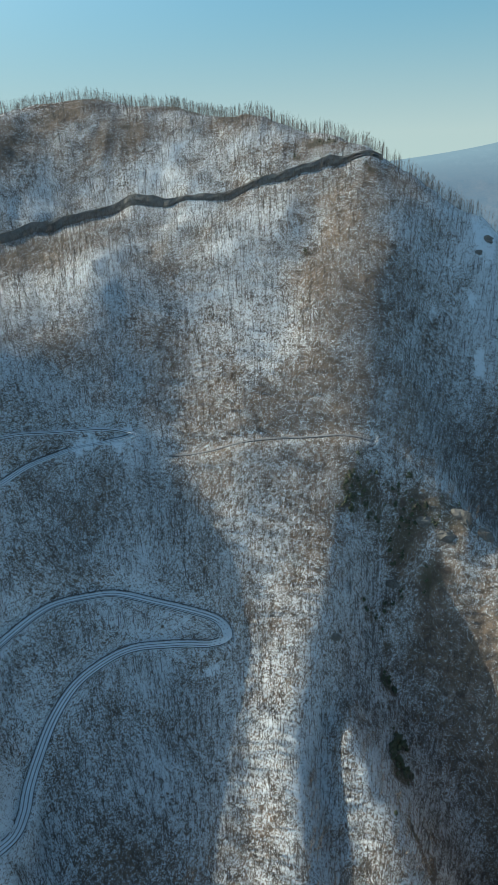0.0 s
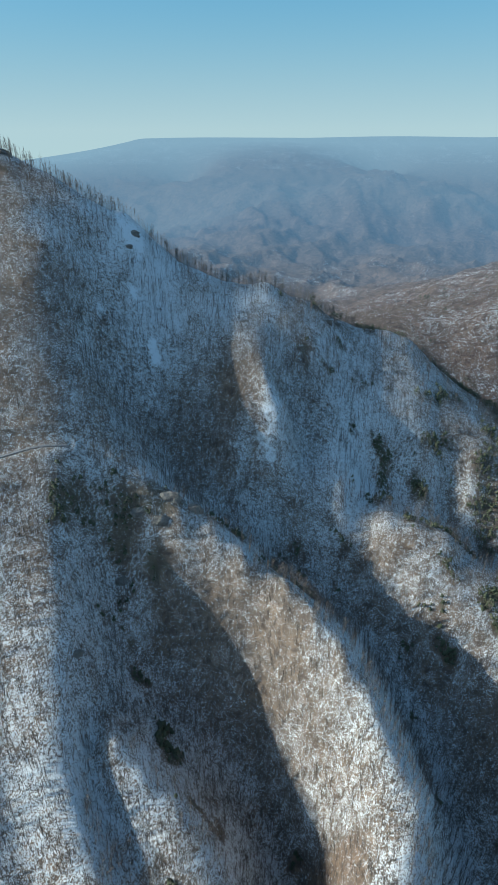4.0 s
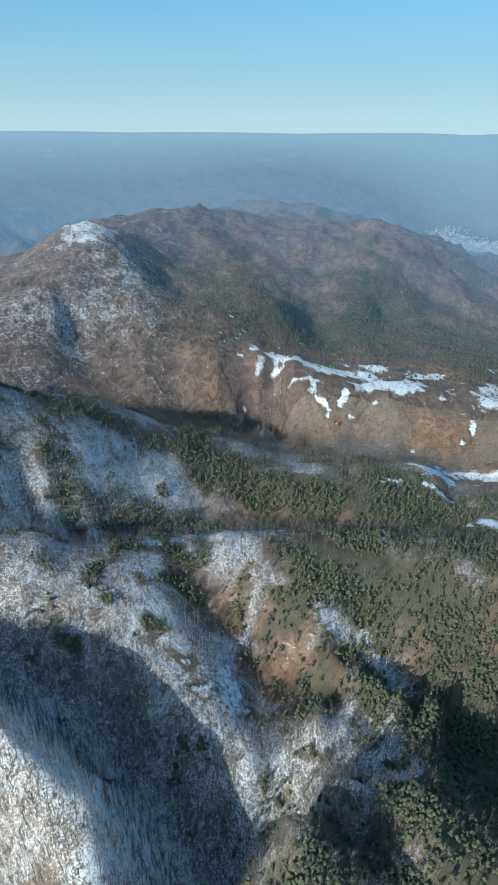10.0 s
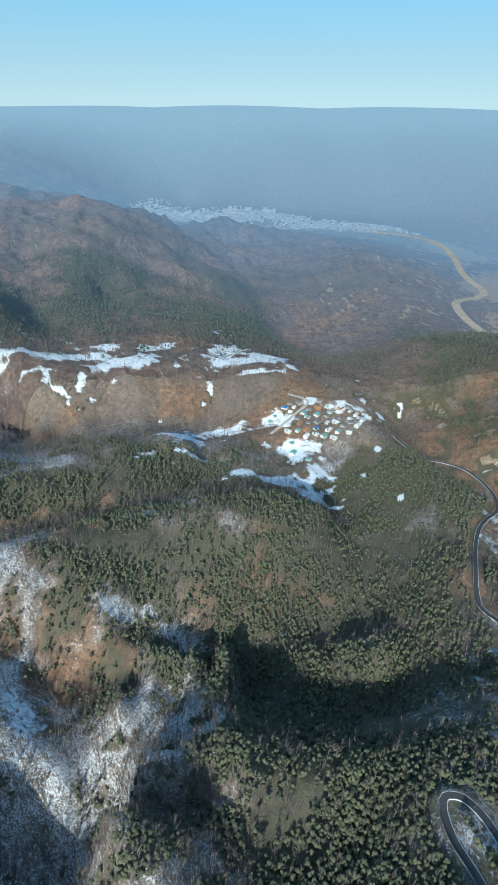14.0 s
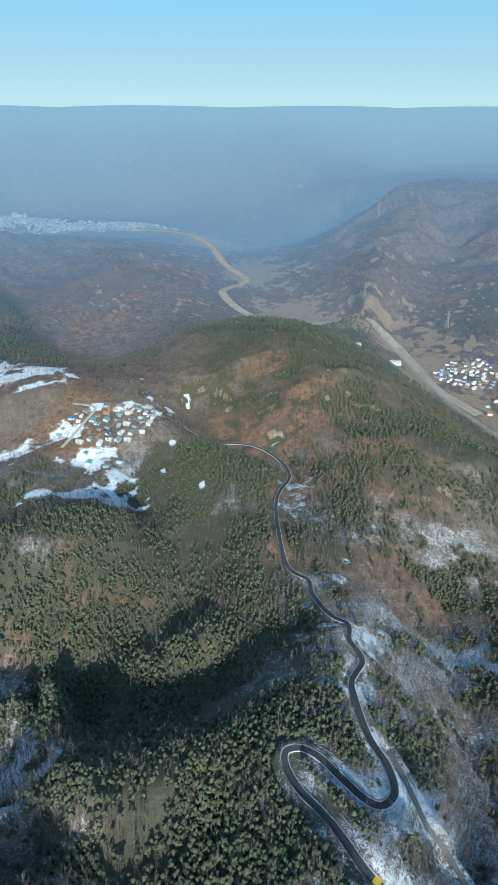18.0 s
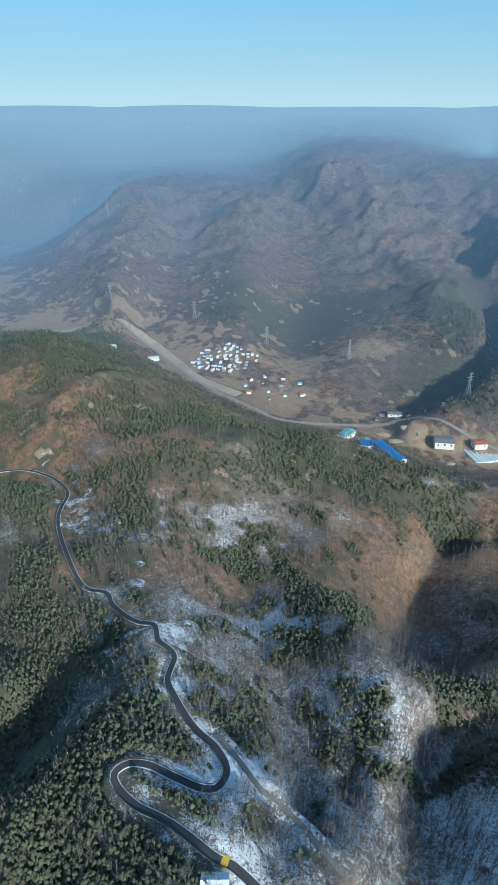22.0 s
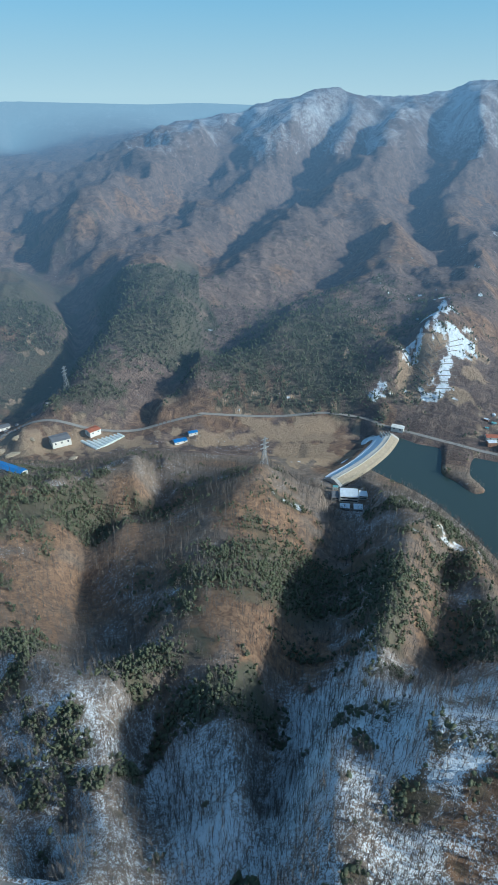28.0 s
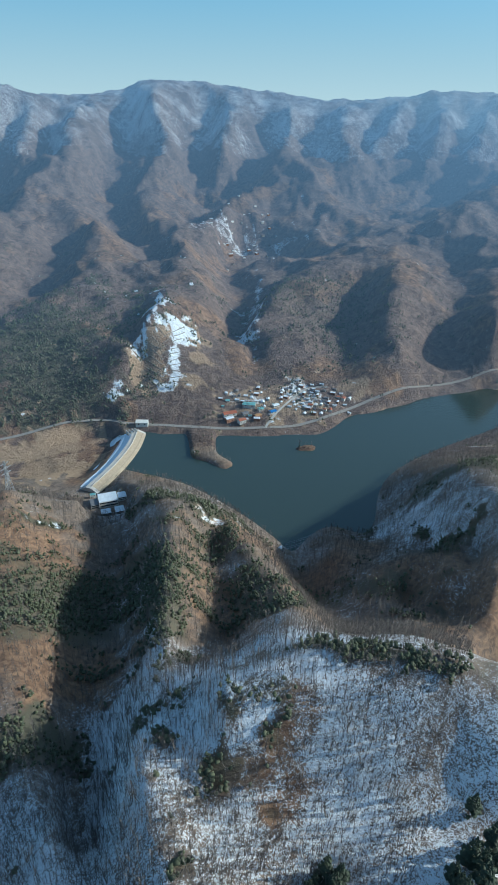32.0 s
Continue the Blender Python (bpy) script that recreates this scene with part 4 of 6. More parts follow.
CONIFERS = [(-108.6, -114.9), (-110.0, -108.3), (-119.1, -110.4), (-119.7, -102.5), (-109.0, -100.8), (-100.7, -107.8), (-116.5, -95.3), (-162.6, -85.3), (-173.5, -86.0), (-171.6, -76.7), (-183.5, -78.6), (-159.2, -77.5), (-162.2, -70.7), (-173.0, -69.0), (-184.9, -70.6), (-149.8, -75.6), (-192.3, -100.9), (-119.9, -117.7), (-123.6, -112.3), (-113.3, -117.1), (-188.2, -86.3), (-174.5, -80.9), (-161.1, -80.9)]
TOWN = [(3796, -47), (3509, -270), (3480, -485), (3581, -727), (3208, -801), (3113, -1016), (3028, -1286)]
FURROWS = [(-443, -1093, -454, -1062), (-436, -1082, -446, -1049), (-429, -1072, -438, -1036), (-422, -1062, -432, -1026), (-415, -1052, -425, -1016), (-407, -1039, -419, -1006), (-401, -1029, -413, -997), (-394, -1019, -406, -987), (-387, -1010, -400, -978), (-381, -1000, -394, -968), (-372, -986, -387, -957), (-361, -964, -379, -943), (-439, -1058, -508, -1095), (-435, -1047, -502, -1081), (-430, -1036, -495, -1067), (-426, -1025, -487, -1047), (-422, -1017, -479, -1031), (-419, -1009, -471, -1012), (-415, -999, -465, -999), (-410, -989, -458, -983), (-406, -978, -451, -967), (-403, -971, -446, -955), (-488, -1230, -484, -1144), (-453, -1164, -463, -1118)]
HEAPS = [(342.3, -927.5), (315.6, -945.2), (289.0, -937.1), (308.8, -894.2), (211.4, -874.1)]
height0 = solve_land(list(RIDGES.values()) + [[p] for p in HIDDEN])
gr, ga = np.meshgrid(np.linspace(0, 1, 216), np.linspace(0, 2 * np.pi, 631)[:-1], indexing="ij")
grad = RMIN * np.exp(gr * RATIO)
COARSE = height0(-np.sin(ga) * grad, np.cos(ga) * grad)


def coarse_height(x, y):
    r, a = np.hypot(x, y), np.arctan2(-x, y) % (2 * np.pi)
    u = np.clip(np.log(np.maximum(r, RMIN) / RMIN) / RATIO, 0, 1) * 215
    v = a / (2 * np.pi) * 630
    i, j = np.minimum(u.astype(int), 214), v.astype(int)
    fu, fv = u - i, v - j
    j0, j1 = j % 630, (j + 1) % 630
    w = np.clip(r / RMIN, 0, 1)
    w = w * w * (3 - 2 * w)
    return (1 - w) * COARSE[0].mean() + w * (COARSE[i, j0] * (1 - fu) + COARSE[i + 1, j0] * fu) * (1 - fv) + w * (COARSE[i, j1] * (1 - fu) + COARSE[i + 1, j1] * fu) * fv


# headland and islet in the lake, level valley floor below the dam: ends with heights, half width, skirt
EARTHWORKS = [(-420, -852, 7, -384, -770, 6, 15, 16, 1), (-384, -770, 6, -398, -724, 4, 9, 14, 1),
              (-530, -705, 4, -546, -699, 4, 4, 12, 1),
              (-316, -889, 0, -197, -762, 0, 24, 18, -1), (-160, -800, -6, -166, -735, 8, 26, 34, -1), (-187, -745, 7, -200, -690, 9, 20, 26, -1), (-200, -690, 9, -182, -630, 24, 16, 26, -1),
              (-196, -856, -17, -250, -918, -16, 22, 38, -1), (-160, -900, -18, -250, -925, -16, 24, 30, -1)]


def earthworks(x, y, h):
    for ax, ay, az, bx, by, bz, half, skirt, sign in EARTHWORKS:
        k = np.clip(((x - ax) * (bx - ax) + (y - ay) * (by - ay)) / ((bx - ax) ** 2 + (by - ay) ** 2), 0, 1)
        d = np.hypot(x - ax - k * (bx - ax), y - ay - k * (by - ay))
        w = np.clip(1 - (d - half) / skirt, 0, 1)
        goal = az + k * (bz - az)
        h = np.where((goal - h) * sign > 0, h + (goal - h) * w * w * (3 - 2 * w), h)
    return h


def wild_land(x, y):
    """Ground height over the plan, before the road beds."""
    r = np.hypot(x, y)
    h = coarse_height(x, y)
    steep = np.clip((h - 2) / 60.0, 0, 1) * np.clip((4300 - r) / 500, 0, 1)
    h = h + steep * ((fbm(x, y, 90.0, 4) - 0.5) * (8 + 0.006 * r) + (fbm(x, y, 430.0, 5, True) - 0.7) * np.clip((r - 900) * 0.07, 0, 85) * np.clip((3700 - r) / 900, 0.22, 1) * np.clip((520 - h) / 200, 0.1, 1) * (1 - np.exp(-((x + 420) ** 2 + (y + 1050) ** 2) / 26000.0)) + (fbm(x + 300, y, 22.0, 3) - 0.5) * 3.0 + (fbm(x + 70, y + 20, 150.0, 4, True) - 0.7) * (24 * np.clip((r - 420) / 250, 0, 1) + np.clip((r - 1100) * 0.045, 0, 65) * np.clip((3700 - r) / 900, 0.2, 1)))
    return earthworks(x, y, h)


class Bed:
    """A road: its line drawn smooth, with a level bed cut into the slope."""

    def __init__(self, width, line):
        p = np.array(line, float)
        pts = []
        for i in range(len(p) - 1):
            a, b, c, d = p[max(i - 1, 0)], p[i], p[i + 1], p[min(i + 2, len(p) - 1)]
            n = max(2, int(np.hypot(*(c - b)) / max(2.5, 0.006 * np.hypot(*b))))
            for k in range(n):
                t = k / n
                pts.append(0.5 * (2 * b + (c - a) * t + (2 * a - 5 * b + 4 * c - d) * t * t + (3 * b - a - 3 * c + d) * t ** 3))
        self.xy, self.width = np.array(pts + [p[-1]]), width
        z = wild_land(self.xy[:, 0], self.xy[:, 1])
        z = np.where((self.xy[:, 0] < -220) & (self.xy[:, 1] < -600), np.maximum(z, 3.0), z)
        for _ in range(30):
            z[1:-1] = 0.25 * z[:-2] + 0.5 * z[1:-1] + 0.25 * z[2:]
        self.z = z


BEDS = {n: Bed(w, l) for n, (w, l) in ROADS.items()}


def nearest_bed(x, y):
    """Distance to the nearest road edge, and that road's level."""
    shape = x.shape
    x, y = x.ravel(), y.ravel()
    best, level = np.full(len(x), 1e3), np.zeros(len(x))
    for bed in BEDS.values():
        lo, hi = bed.xy.min(0) - 40, bed.xy.max(0) + 40
        idx = np.nonzero((x > lo[0]) & (x < hi[0]) & (y > lo[1]) & (y < hi[1]))[0]
        for i in range(0, len(idx), 6000):
            s = idx[i:i + 6000]
            d = np.hypot(x[s, None] - bed.xy[None, :, 0], y[s, None] - bed.xy[None, :, 1])
            k = d.argmin(1)
            dd = d[np.arange(len(s)), k] - bed.width / 2
            better = dd < best[s]
            best[s[better]], level[s[better]] = dd[better], bed.z[k[better]]
    return best.reshape(shape), level.reshape(shape)


def road_distance(x, y):
    return nearest_bed(x, y)[0]


def land(x, y):
    """Ground height over the plan."""
    h = wild_land(x, y)
    d, level = nearest_bed(x, y)
    w = np.clip((d - 1.5) / np.maximum(5.0, 0.015 * np.hypot(x, y)), 0, 1)
    w = w * w * (3 - 2 * w)
    return np.where(d < 900, (level - 0.25) * (1 - w) + h * w, h)


def grid_mesh():
    seen = np.radians(np.linspace(-240, 32, 1320))
    unseen = np.radians(np.linspace(32, 120, 60))[1:-1]
    r, a = np.meshgrid(np.linspace(0, 1, NR), np.concatenate([seen, unseen]), indexing="ij")
    r = RMIN * np.exp(r * RATIO)
    inner = np.array((0.05, 12.0, 26.0, 42.0, 58.0, 74.0))[:, None] * np.ones((1, a.shape[1]))
    r, a = np.concatenate([inner, r]), np.concatenate([a[:6], a])
    x, y = -np.sin(a) * r, np.cos(a) * r
    return x, y, land(x, y)


def sheet(name, x, y, z):
    nr, na = x.shape
    i = np.arange(nr * na).reshape(nr, na)
    q = np.stack([i[:-1], np.roll(i, -1, 1)[:-1], np.roll(i, -1, 1)[1:], i[1:]], -1).reshape(-1, 4)
    me = bpy.data.meshes.new(name)
    me.vertices.add(nr * na)
    me.vertices.foreach_set("co", np.stack([x, y, z], -1).astype(np.float32).ravel())
    me.loops.add(q.size)
    me.loops.foreach_set("vertex_index", q.astype(np.int32).ravel())
    me.polygons.add(len(q))
    me.polygons.foreach_set("loop_start", np.arange(0, q.size, 4, dtype=np.int32))
    me.update(calc_edges=True)
    me.polygons.foreach_set("use_smooth", np.ones(len(q), bool))
    me.validate()
    return me



def patches(kind, x, y):
    """Strength of one land cover over the plan, with uneven edges."""
    out = np.zeros_like(x)
    wob = 1.0 + 1.5 * (fbm(x + 1000, y, 60.0, 3) - 0.5) + 2.4 * (fbm(x - 800, y + 300, 16.0, 3) - 0.5)
    for cx, cy, wide, deep, power in COVER[kind]:
        r = max(1.0, math.hypot(cx, cy))
        ux, uy = cx / r, cy / r
        dx, dy = x - cx, y - cy
        near = (np.abs(dx) < 3 * max(wide, deep)) & (np.abs(dy) < 3 * max(wide, deep))
        if not near.any():
            continue
        q = np.sqrt(((dx[near] * uy - dy[near] * ux) / wide) ** 2 + ((dx[near] * ux + dy[near] * uy) / deep) ** 2) * wob[near]
        out[near] = np.maximum(out[near], power * np.clip(1.6 - q, 0, 1))
    return out


def shade_side(x, y):
    """How far a slope turns from the sun: from -1 (towards it) to 1."""
    e = np.maximum(6.0, 0.012 * np.hypot(x, y))
    sx, sy = (wild_land(x + e, y) - wild_land(x - e, y)) / (2 * e), (wild_land(x, y + e) - wild_land(x, y - e)) / (2 * e)
    dx, dy = -math.sin(radians(SUN_YAW)), math.cos(radians(SUN_YAW))
    return np.clip((sx * dx + sy * dy) * 1.4, -1, 1)


def snow_cover(x, y, pine, rust):
    r, a = np.hypot(x, y), np.degrees(np.arctan2(-x, y))
    a = np.where(a > 60, a - 360, a)
    west = np.clip((a + 100) / 40, 0, 1) * np.clip((1000 - r) / 400, 0, 1)
    near = np.clip((400 - r) / 130, 0, 1)
    high = np.clip((coarse_height(x, y) - 245) / 190, 0, 1)
    s = 0.34 + 0.265 * west + near * (0.19 * np.clip((-a - 110) / 30, 0, 1) + 0.17 * np.clip((-a - 158) / 20, 0, 1)) + 0.1 * shade_side(x, y) + 0.24 * high * (r > 1500) * (r < 3900) * (a < -150) - 0.38 * rust - 0.38 * pine
    s += 0.15 * np.clip((750 - r) / 200, 0, 1) * np.clip((-a - 70) / 20, 0, 1) * np.clip((a + 160) / 15, 0, 1)
    s -= 0.3 * np.clip((r - 700) / 300, 0, 1) * (high < 0.3)
    s += 0.3 * np.clip((a + 78) / 12, 0, 1) * np.clip((r - 850) / 200, 0, 1) * np.clip((2300 - r) / 400, 0, 1)
    s += 0.2 * patches("snow", x, y)
    return np.clip(s + 0.6 * (fbm(x, y + 500, 70.0, 3) - 0.5), 0, 1)


def far_pines(x, y):
    """Pine woods on the lower slopes across the valley."""
    r = np.hypot(x, y)
    spread = np.clip((fbm(x + 77, y, 260.0, 3) - 0.43) * 5, 0, 0.9) * np.clip((r - 950) / 150, 0, 1) * np.clip((260 - coarse_height(x, y)) / 120, 0, 1) * np.clip((2100 - r) / 400, 0, 1)
    return spread * np.clip((-0.95 - np.arctan2(-x, y)) * 4, 0, 1) * np.clip((coarse_height(x, y) - 5) / 25, 0, 1)


def covered(me, x, y):
    pine, rust, field, tan = (patches(k, x, y) for k in ("pine", "rust", "field", "tan"))
    r = np.hypot(x, y)
    pine = np.maximum(pine, far_pines(x, y))
    rust = np.maximum(rust, np.clip((fbm(x - 70, y + 40, 95.0, 3) - 0.5) * 4, 0, 0.7) * np.clip((r - 230) / 150, 0, 1) * (r < 2600))
    a = np.degrees(np.arctan2(-x, y))
    a = np.where(a > 60, a - 360, a)
    east = np.clip((-a - 62) / 12, 0, 1)
    rust = np.maximum(patches("rust", x, y) * 0.85, rust * east)
    snow = snow_cover(x, y, pine, rust)
    # share of painted haze glow: grows with distance, weaker to the south
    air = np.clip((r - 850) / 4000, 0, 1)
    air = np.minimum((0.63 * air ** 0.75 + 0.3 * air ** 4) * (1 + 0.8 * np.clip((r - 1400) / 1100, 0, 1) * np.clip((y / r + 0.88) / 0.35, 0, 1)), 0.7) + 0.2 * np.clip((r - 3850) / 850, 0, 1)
    one = np.ones_like(x)
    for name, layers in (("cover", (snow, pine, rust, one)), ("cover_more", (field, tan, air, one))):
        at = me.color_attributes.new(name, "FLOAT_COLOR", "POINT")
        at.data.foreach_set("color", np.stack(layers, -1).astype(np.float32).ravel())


gx, gy, gz = grid_mesh()
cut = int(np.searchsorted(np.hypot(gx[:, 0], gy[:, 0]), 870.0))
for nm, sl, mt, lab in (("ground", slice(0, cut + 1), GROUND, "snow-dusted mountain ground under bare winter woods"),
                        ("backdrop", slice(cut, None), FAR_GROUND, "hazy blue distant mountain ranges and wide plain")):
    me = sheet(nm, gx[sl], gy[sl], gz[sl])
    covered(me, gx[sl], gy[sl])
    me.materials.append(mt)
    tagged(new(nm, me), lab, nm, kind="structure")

# the reservoir
bm = bmesh.new()
ring = [bm.verts.new((x, y, 0.0)) for x, y in LAKE]
bm.faces.new(ring)
bmesh.ops.recalc_face_normals(bm, faces=bm.faces)
me = bpy.data.meshes.new("water")
bm.to_mesh(me)
me.materials.append(WATER)
tagged(new("water", me), "still dark green reservoir behind the dam", "water", kind="structure")

# ---- woods ----
def stamp(name, variants, spots, material, label, category):
    """One joined mesh of many copies; spots: x, y, z, size, turn, variant, width."""
    cos_list, tri_list, base = [], [], 0
    for k, (vv, tt) in enumerate(variants):
        s = spots[spots[:, 5] == k]
        if not len(s):
            continue
        c, n = np.cos(s[:, 4]), np.sin(s[:, 4])
        v = np.empty((len(s), len(vv), 3))
        wide = s[:, 6:7] * s[:, 3:4]
        v[..., 0] = (c[:, None] * vv[None, :, 0] - n[:, None] * vv[None, :, 1]) * wide + s[:, 0:1]
        v[..., 1] = (n[:, None] * vv[None, :, 0] + c[:, None] * vv[None, :, 1]) * wide + s[:, 1:2]
        v[..., 2] = vv[None, :, 2] * s[:, 3:4] + s[:, 2:3]
        t = tt[None] + (np.arange(len(s)) * len(vv))[:, None, None] + base
        cos_list.append(v.reshape(-1, 3))
        tri_list.append(t.reshape(-1, 3))
        base += len(s) * len(vv)
    co, tri = np.concatenate(cos_list), np.concatenate(tri_list)
    me = bpy.data.meshes.new(name)
    me.vertices.add(len(co))
    me.vertices.foreach_set("co", co.astype(np.float32).ravel())
    me.loops.add(tri.size)
    me.loops.foreach_set("vertex_index", tri.astype(np.int32).ravel())
    me.polygons.add(len(tri))
    me.polygons.foreach_set("loop_start", np.arange(0, tri.size, 3, dtype=np.int32))
    me.update(calc_edges=True)
    me.materials.append(material)
    ob = new(name, me)
    return tagged(ob, label, category, kind="stuff")


def limb(vv, tt, a, b, ra, rb=0.0):
    """A three-sided tapering limb from a to b."""
    a, b = np.array(a, float), np.array(b, float)
    d = (b - a) / np.linalg.norm(b - a)
    u = np.cross(d, (0.3, 0.9, 0.2))
    u /= np.linalg.norm(u)
    w = np.cross(d, u)
    n = len(vv)
    for k in range(3):
        g = k * 2.0944
        vv.append(a + ra * (math.cos(g) * u + math.sin(g) * w))
    if rb:
        for k in range(3):
            g = k * 2.0944
            vv.append(b + rb * (math.cos(g) * u + math.sin(g) * w))
        for k in range(3):
            j = (k + 1) % 3
            tt.extend([(n + k, n + j, n + 3 + j), (n + k, n + 3 + j, n + 3 + k)])
    else:
        vv.append(b)
        for k in range(3):
            tt.append((n + k, n + (k + 1) % 3, n + 3))


def bare_tree(seed):
    """A trunk with a spray of tapering branches and twigs."""
    rnd = random.Random(seed)
    vv, tt = [], []
    lean = (rnd.uniform(-.1, .1), rnd.uniform(-.1, .1))
    limb(vv, tt, (0, 0, -.05), (lean[0], lean[1], .95), .0135)
    for k in range(12):
        a = k * 2.4 + rnd.uniform(-.5, .5)
        h = rnd.uniform(.3, .82)
        rise, out = rnd.uniform(.1, .3), rnd.uniform(.09, .26) * (1.15 - h * .5)
        n, w = len(vv), rnd.uniform(.005, .009)
        p = np.array((lean[0] * h, lean[1] * h, h))
        vv.append(p + (math.sin(a) * w, -math.cos(a) * w, 0))
        vv.append(p - (math.sin(a) * w, -math.cos(a) * w, -w))
        vv.append(p + (math.cos(a) * out, math.sin(a) * out, rise))
        tt.append((n, n + 1, n + 2))
    return np.array(vv), np.array(tt)


def clump(vv, tt, c, rx, rz, rnd, sides=6):
    """An uneven leafy clump."""
    n = len(vv)
    vv.append((c[0], c[1], c[2] + rz * rnd.uniform(.8, 1.1)))
    for k in range(sides):
        a = 6.2832 * k / sides + rnd.uniform(-.35, .35)
        r = rx * rnd.uniform(.65, 1.25)
        vv.append((c[0] + math.cos(a) * r, c[1] + math.sin(a) * r, c[2] + rz * rnd.uniform(-.35, .3)))
    vv.append((c[0], c[1], c[2] - rz * .6))
    for k in range(sides):
        j = (k + 1) % sides
        tt.extend([(n, n + 1 + k, n + 1 + j), (n + 1 + sides, n + 1 + j, n + 1 + k)])


def pine_tree(seed):
    """Trunk, two uneven storeys of needles and a ragged top."""
    rnd = random.Random(seed)
    vv, tt = [], []
    limb(vv, tt, (0, 0, -.05), (0, 0, .5), .02)
    a, o = rnd.uniform(0, 6.28), rnd.uniform(.02, .1)
    clump(vv, tt, (math.cos(a) * o, math.sin(a) * o, .45), .27 * rnd.uniform(.85, 1.15), .17, rnd, 5)
    n, c = len(vv), (-math.cos(a) * o, -math.sin(a) * o, .7)
    vv.append((c[0], c[1], 1.0))
    for k in range(5):
        g = 1.2566 * k + rnd.uniform(-.4, .4)
        r = .19 * rnd.uniform(.6, 1.3)
        vv.append((c[0] + math.cos(g) * r, c[1] + math.sin(g) * r, c[2] + rnd.uniform(-.08, .06)))
    tt.extend([(n, n + 1 + k, n + 1 + (k + 1) % 5) for k in range(5)])
    return np.array(vv, float), np.array(tt)


def scatter(n, rmin, rmax, seed, a0=-238.0, a1=34.0, power=1.0):
    """Random plan spots in the ring round the hilltops; power 1: as many per metre of distance."""
    g = np.random.default_rng(seed)
    u = g.random(n)
    r = (rmin ** power + u * (rmax ** power - rmin ** power)) ** (1 / power)
    a = np.radians(a0 + (a1 - a0) * g.random(n))
    return -np.sin(a) * r, np.cos(a) * r, g


def plant(name, variants, n, rmin, rmax, seed, weight, size, material, label, category, power=1.0, width=(.85, 1.2)):
    x, y, g = scatter(n, rmin, rmax, seed, power=power)
    keep = g.random(n) < weight(x, y)
    x, y = x[keep], y[keep]
    k = len(x)
    spots = np.stack([x, y, land(x, y), size[0] + (size[1] - size[0]) * g.random(k), g.random(k) * 6.283,
                      np.floor(g.random(k) * len(variants)), width[0] + (width[1] - width[0]) * g.random(k)], 1)
    return stamp(name, variants, spots, material, label, category)


BARE = [bare_tree(i) for i in range(8)]
PINES = [pine_tree(40 + i) for i in range(6)]


def open_ground(x, y):
    near_road = road_distance(x, y)
    return (1 - np.clip(patches("field", x, y) * 1.4, 0, 1)) * (1 - np.clip(patches("tan", x, y) * 0.45, 0, 1)) * (near_road > 5.5) * (land(x, y) > 3) * (np.hypot(x - PLANT[0], y - PLANT[1]) > 42)


plant("bare_wood", BARE, 135000, 110, 1150, 1, lambda x, y: (1 - 0.75 * patches("pine", x, y)) * (1 - 0.35 * patches("rust", x, y)) * open_ground(x, y),
      (8.0, 15.0), TWIG, "dense bare grey deciduous wood on snowy slopes", "trees", power=1.12)
plant("pine_wood", PINES, 235000, 110, 950, 2, lambda x, y: np.clip(patches("pine", x, y) * (3.6 * fbm(x + 9, y - 40, 48.0, 3) - 1.05), 0, 1) * open_ground(x, y),
      (3.4, 6.6), NEEDLES, "dark green pine wood on the ridges", "trees", power=1.3, width=(0.95, 1.35))
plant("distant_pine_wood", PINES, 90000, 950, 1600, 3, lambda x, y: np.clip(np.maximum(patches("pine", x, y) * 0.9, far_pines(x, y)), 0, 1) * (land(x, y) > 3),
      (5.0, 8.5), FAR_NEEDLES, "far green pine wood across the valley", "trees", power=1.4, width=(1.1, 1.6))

# ---- things ----
def part(name, bm, mat, parent=None, label=""):
    """Link a bmesh as one mesh object under a thing or part."""
    me = bpy.data.meshes.new(name)
    bm.to_mesh(me)
    bm.free()
    me.materials.append(mat)
    ob = new(name, me)
    if parent is not None:
        ob.parent = parent
    return tagged(ob, label) if label else ob


def box(bm, x0, x1, y0, y1, z0, z1, bevel=0.0):
    got = bmesh.ops.create_cube(bm, size=1.0)["verts"]
    for v in got:
        v.co = Vector(((x0 + x1) / 2 + v.co.x * (x1 - x0), (y0 + y1) / 2 + v.co.y * (y1 - y0), (z0 + z1) / 2 + v.co.z * (z1 - z0)))
    if bevel:
        bmesh.ops.bevel(bm, geom=list({e for v in got for e in v.link_edges}), offset=bevel, segments=1, affect="EDGES")
    return bm


def bar(bm, a, b, r):
    """A square bar from a to b."""
    a, b = Vector(a), Vector(b)
    m = Matrix.Translation((a + b) / 2) @ (b - a).to_track_quat("Z", "Y").to_matrix().to_4x4()
    for v in bmesh.ops.create_cube(bm, size=1.0)["verts"]:
        v.co = m @ Vector((v.co.x * 2 * r, v.co.y * 2 * r, v.co.z * (b - a).length))
    return bm


def level(x, y):
    return float(land(np.array([float(x)]), np.array([float(y)]))[0])


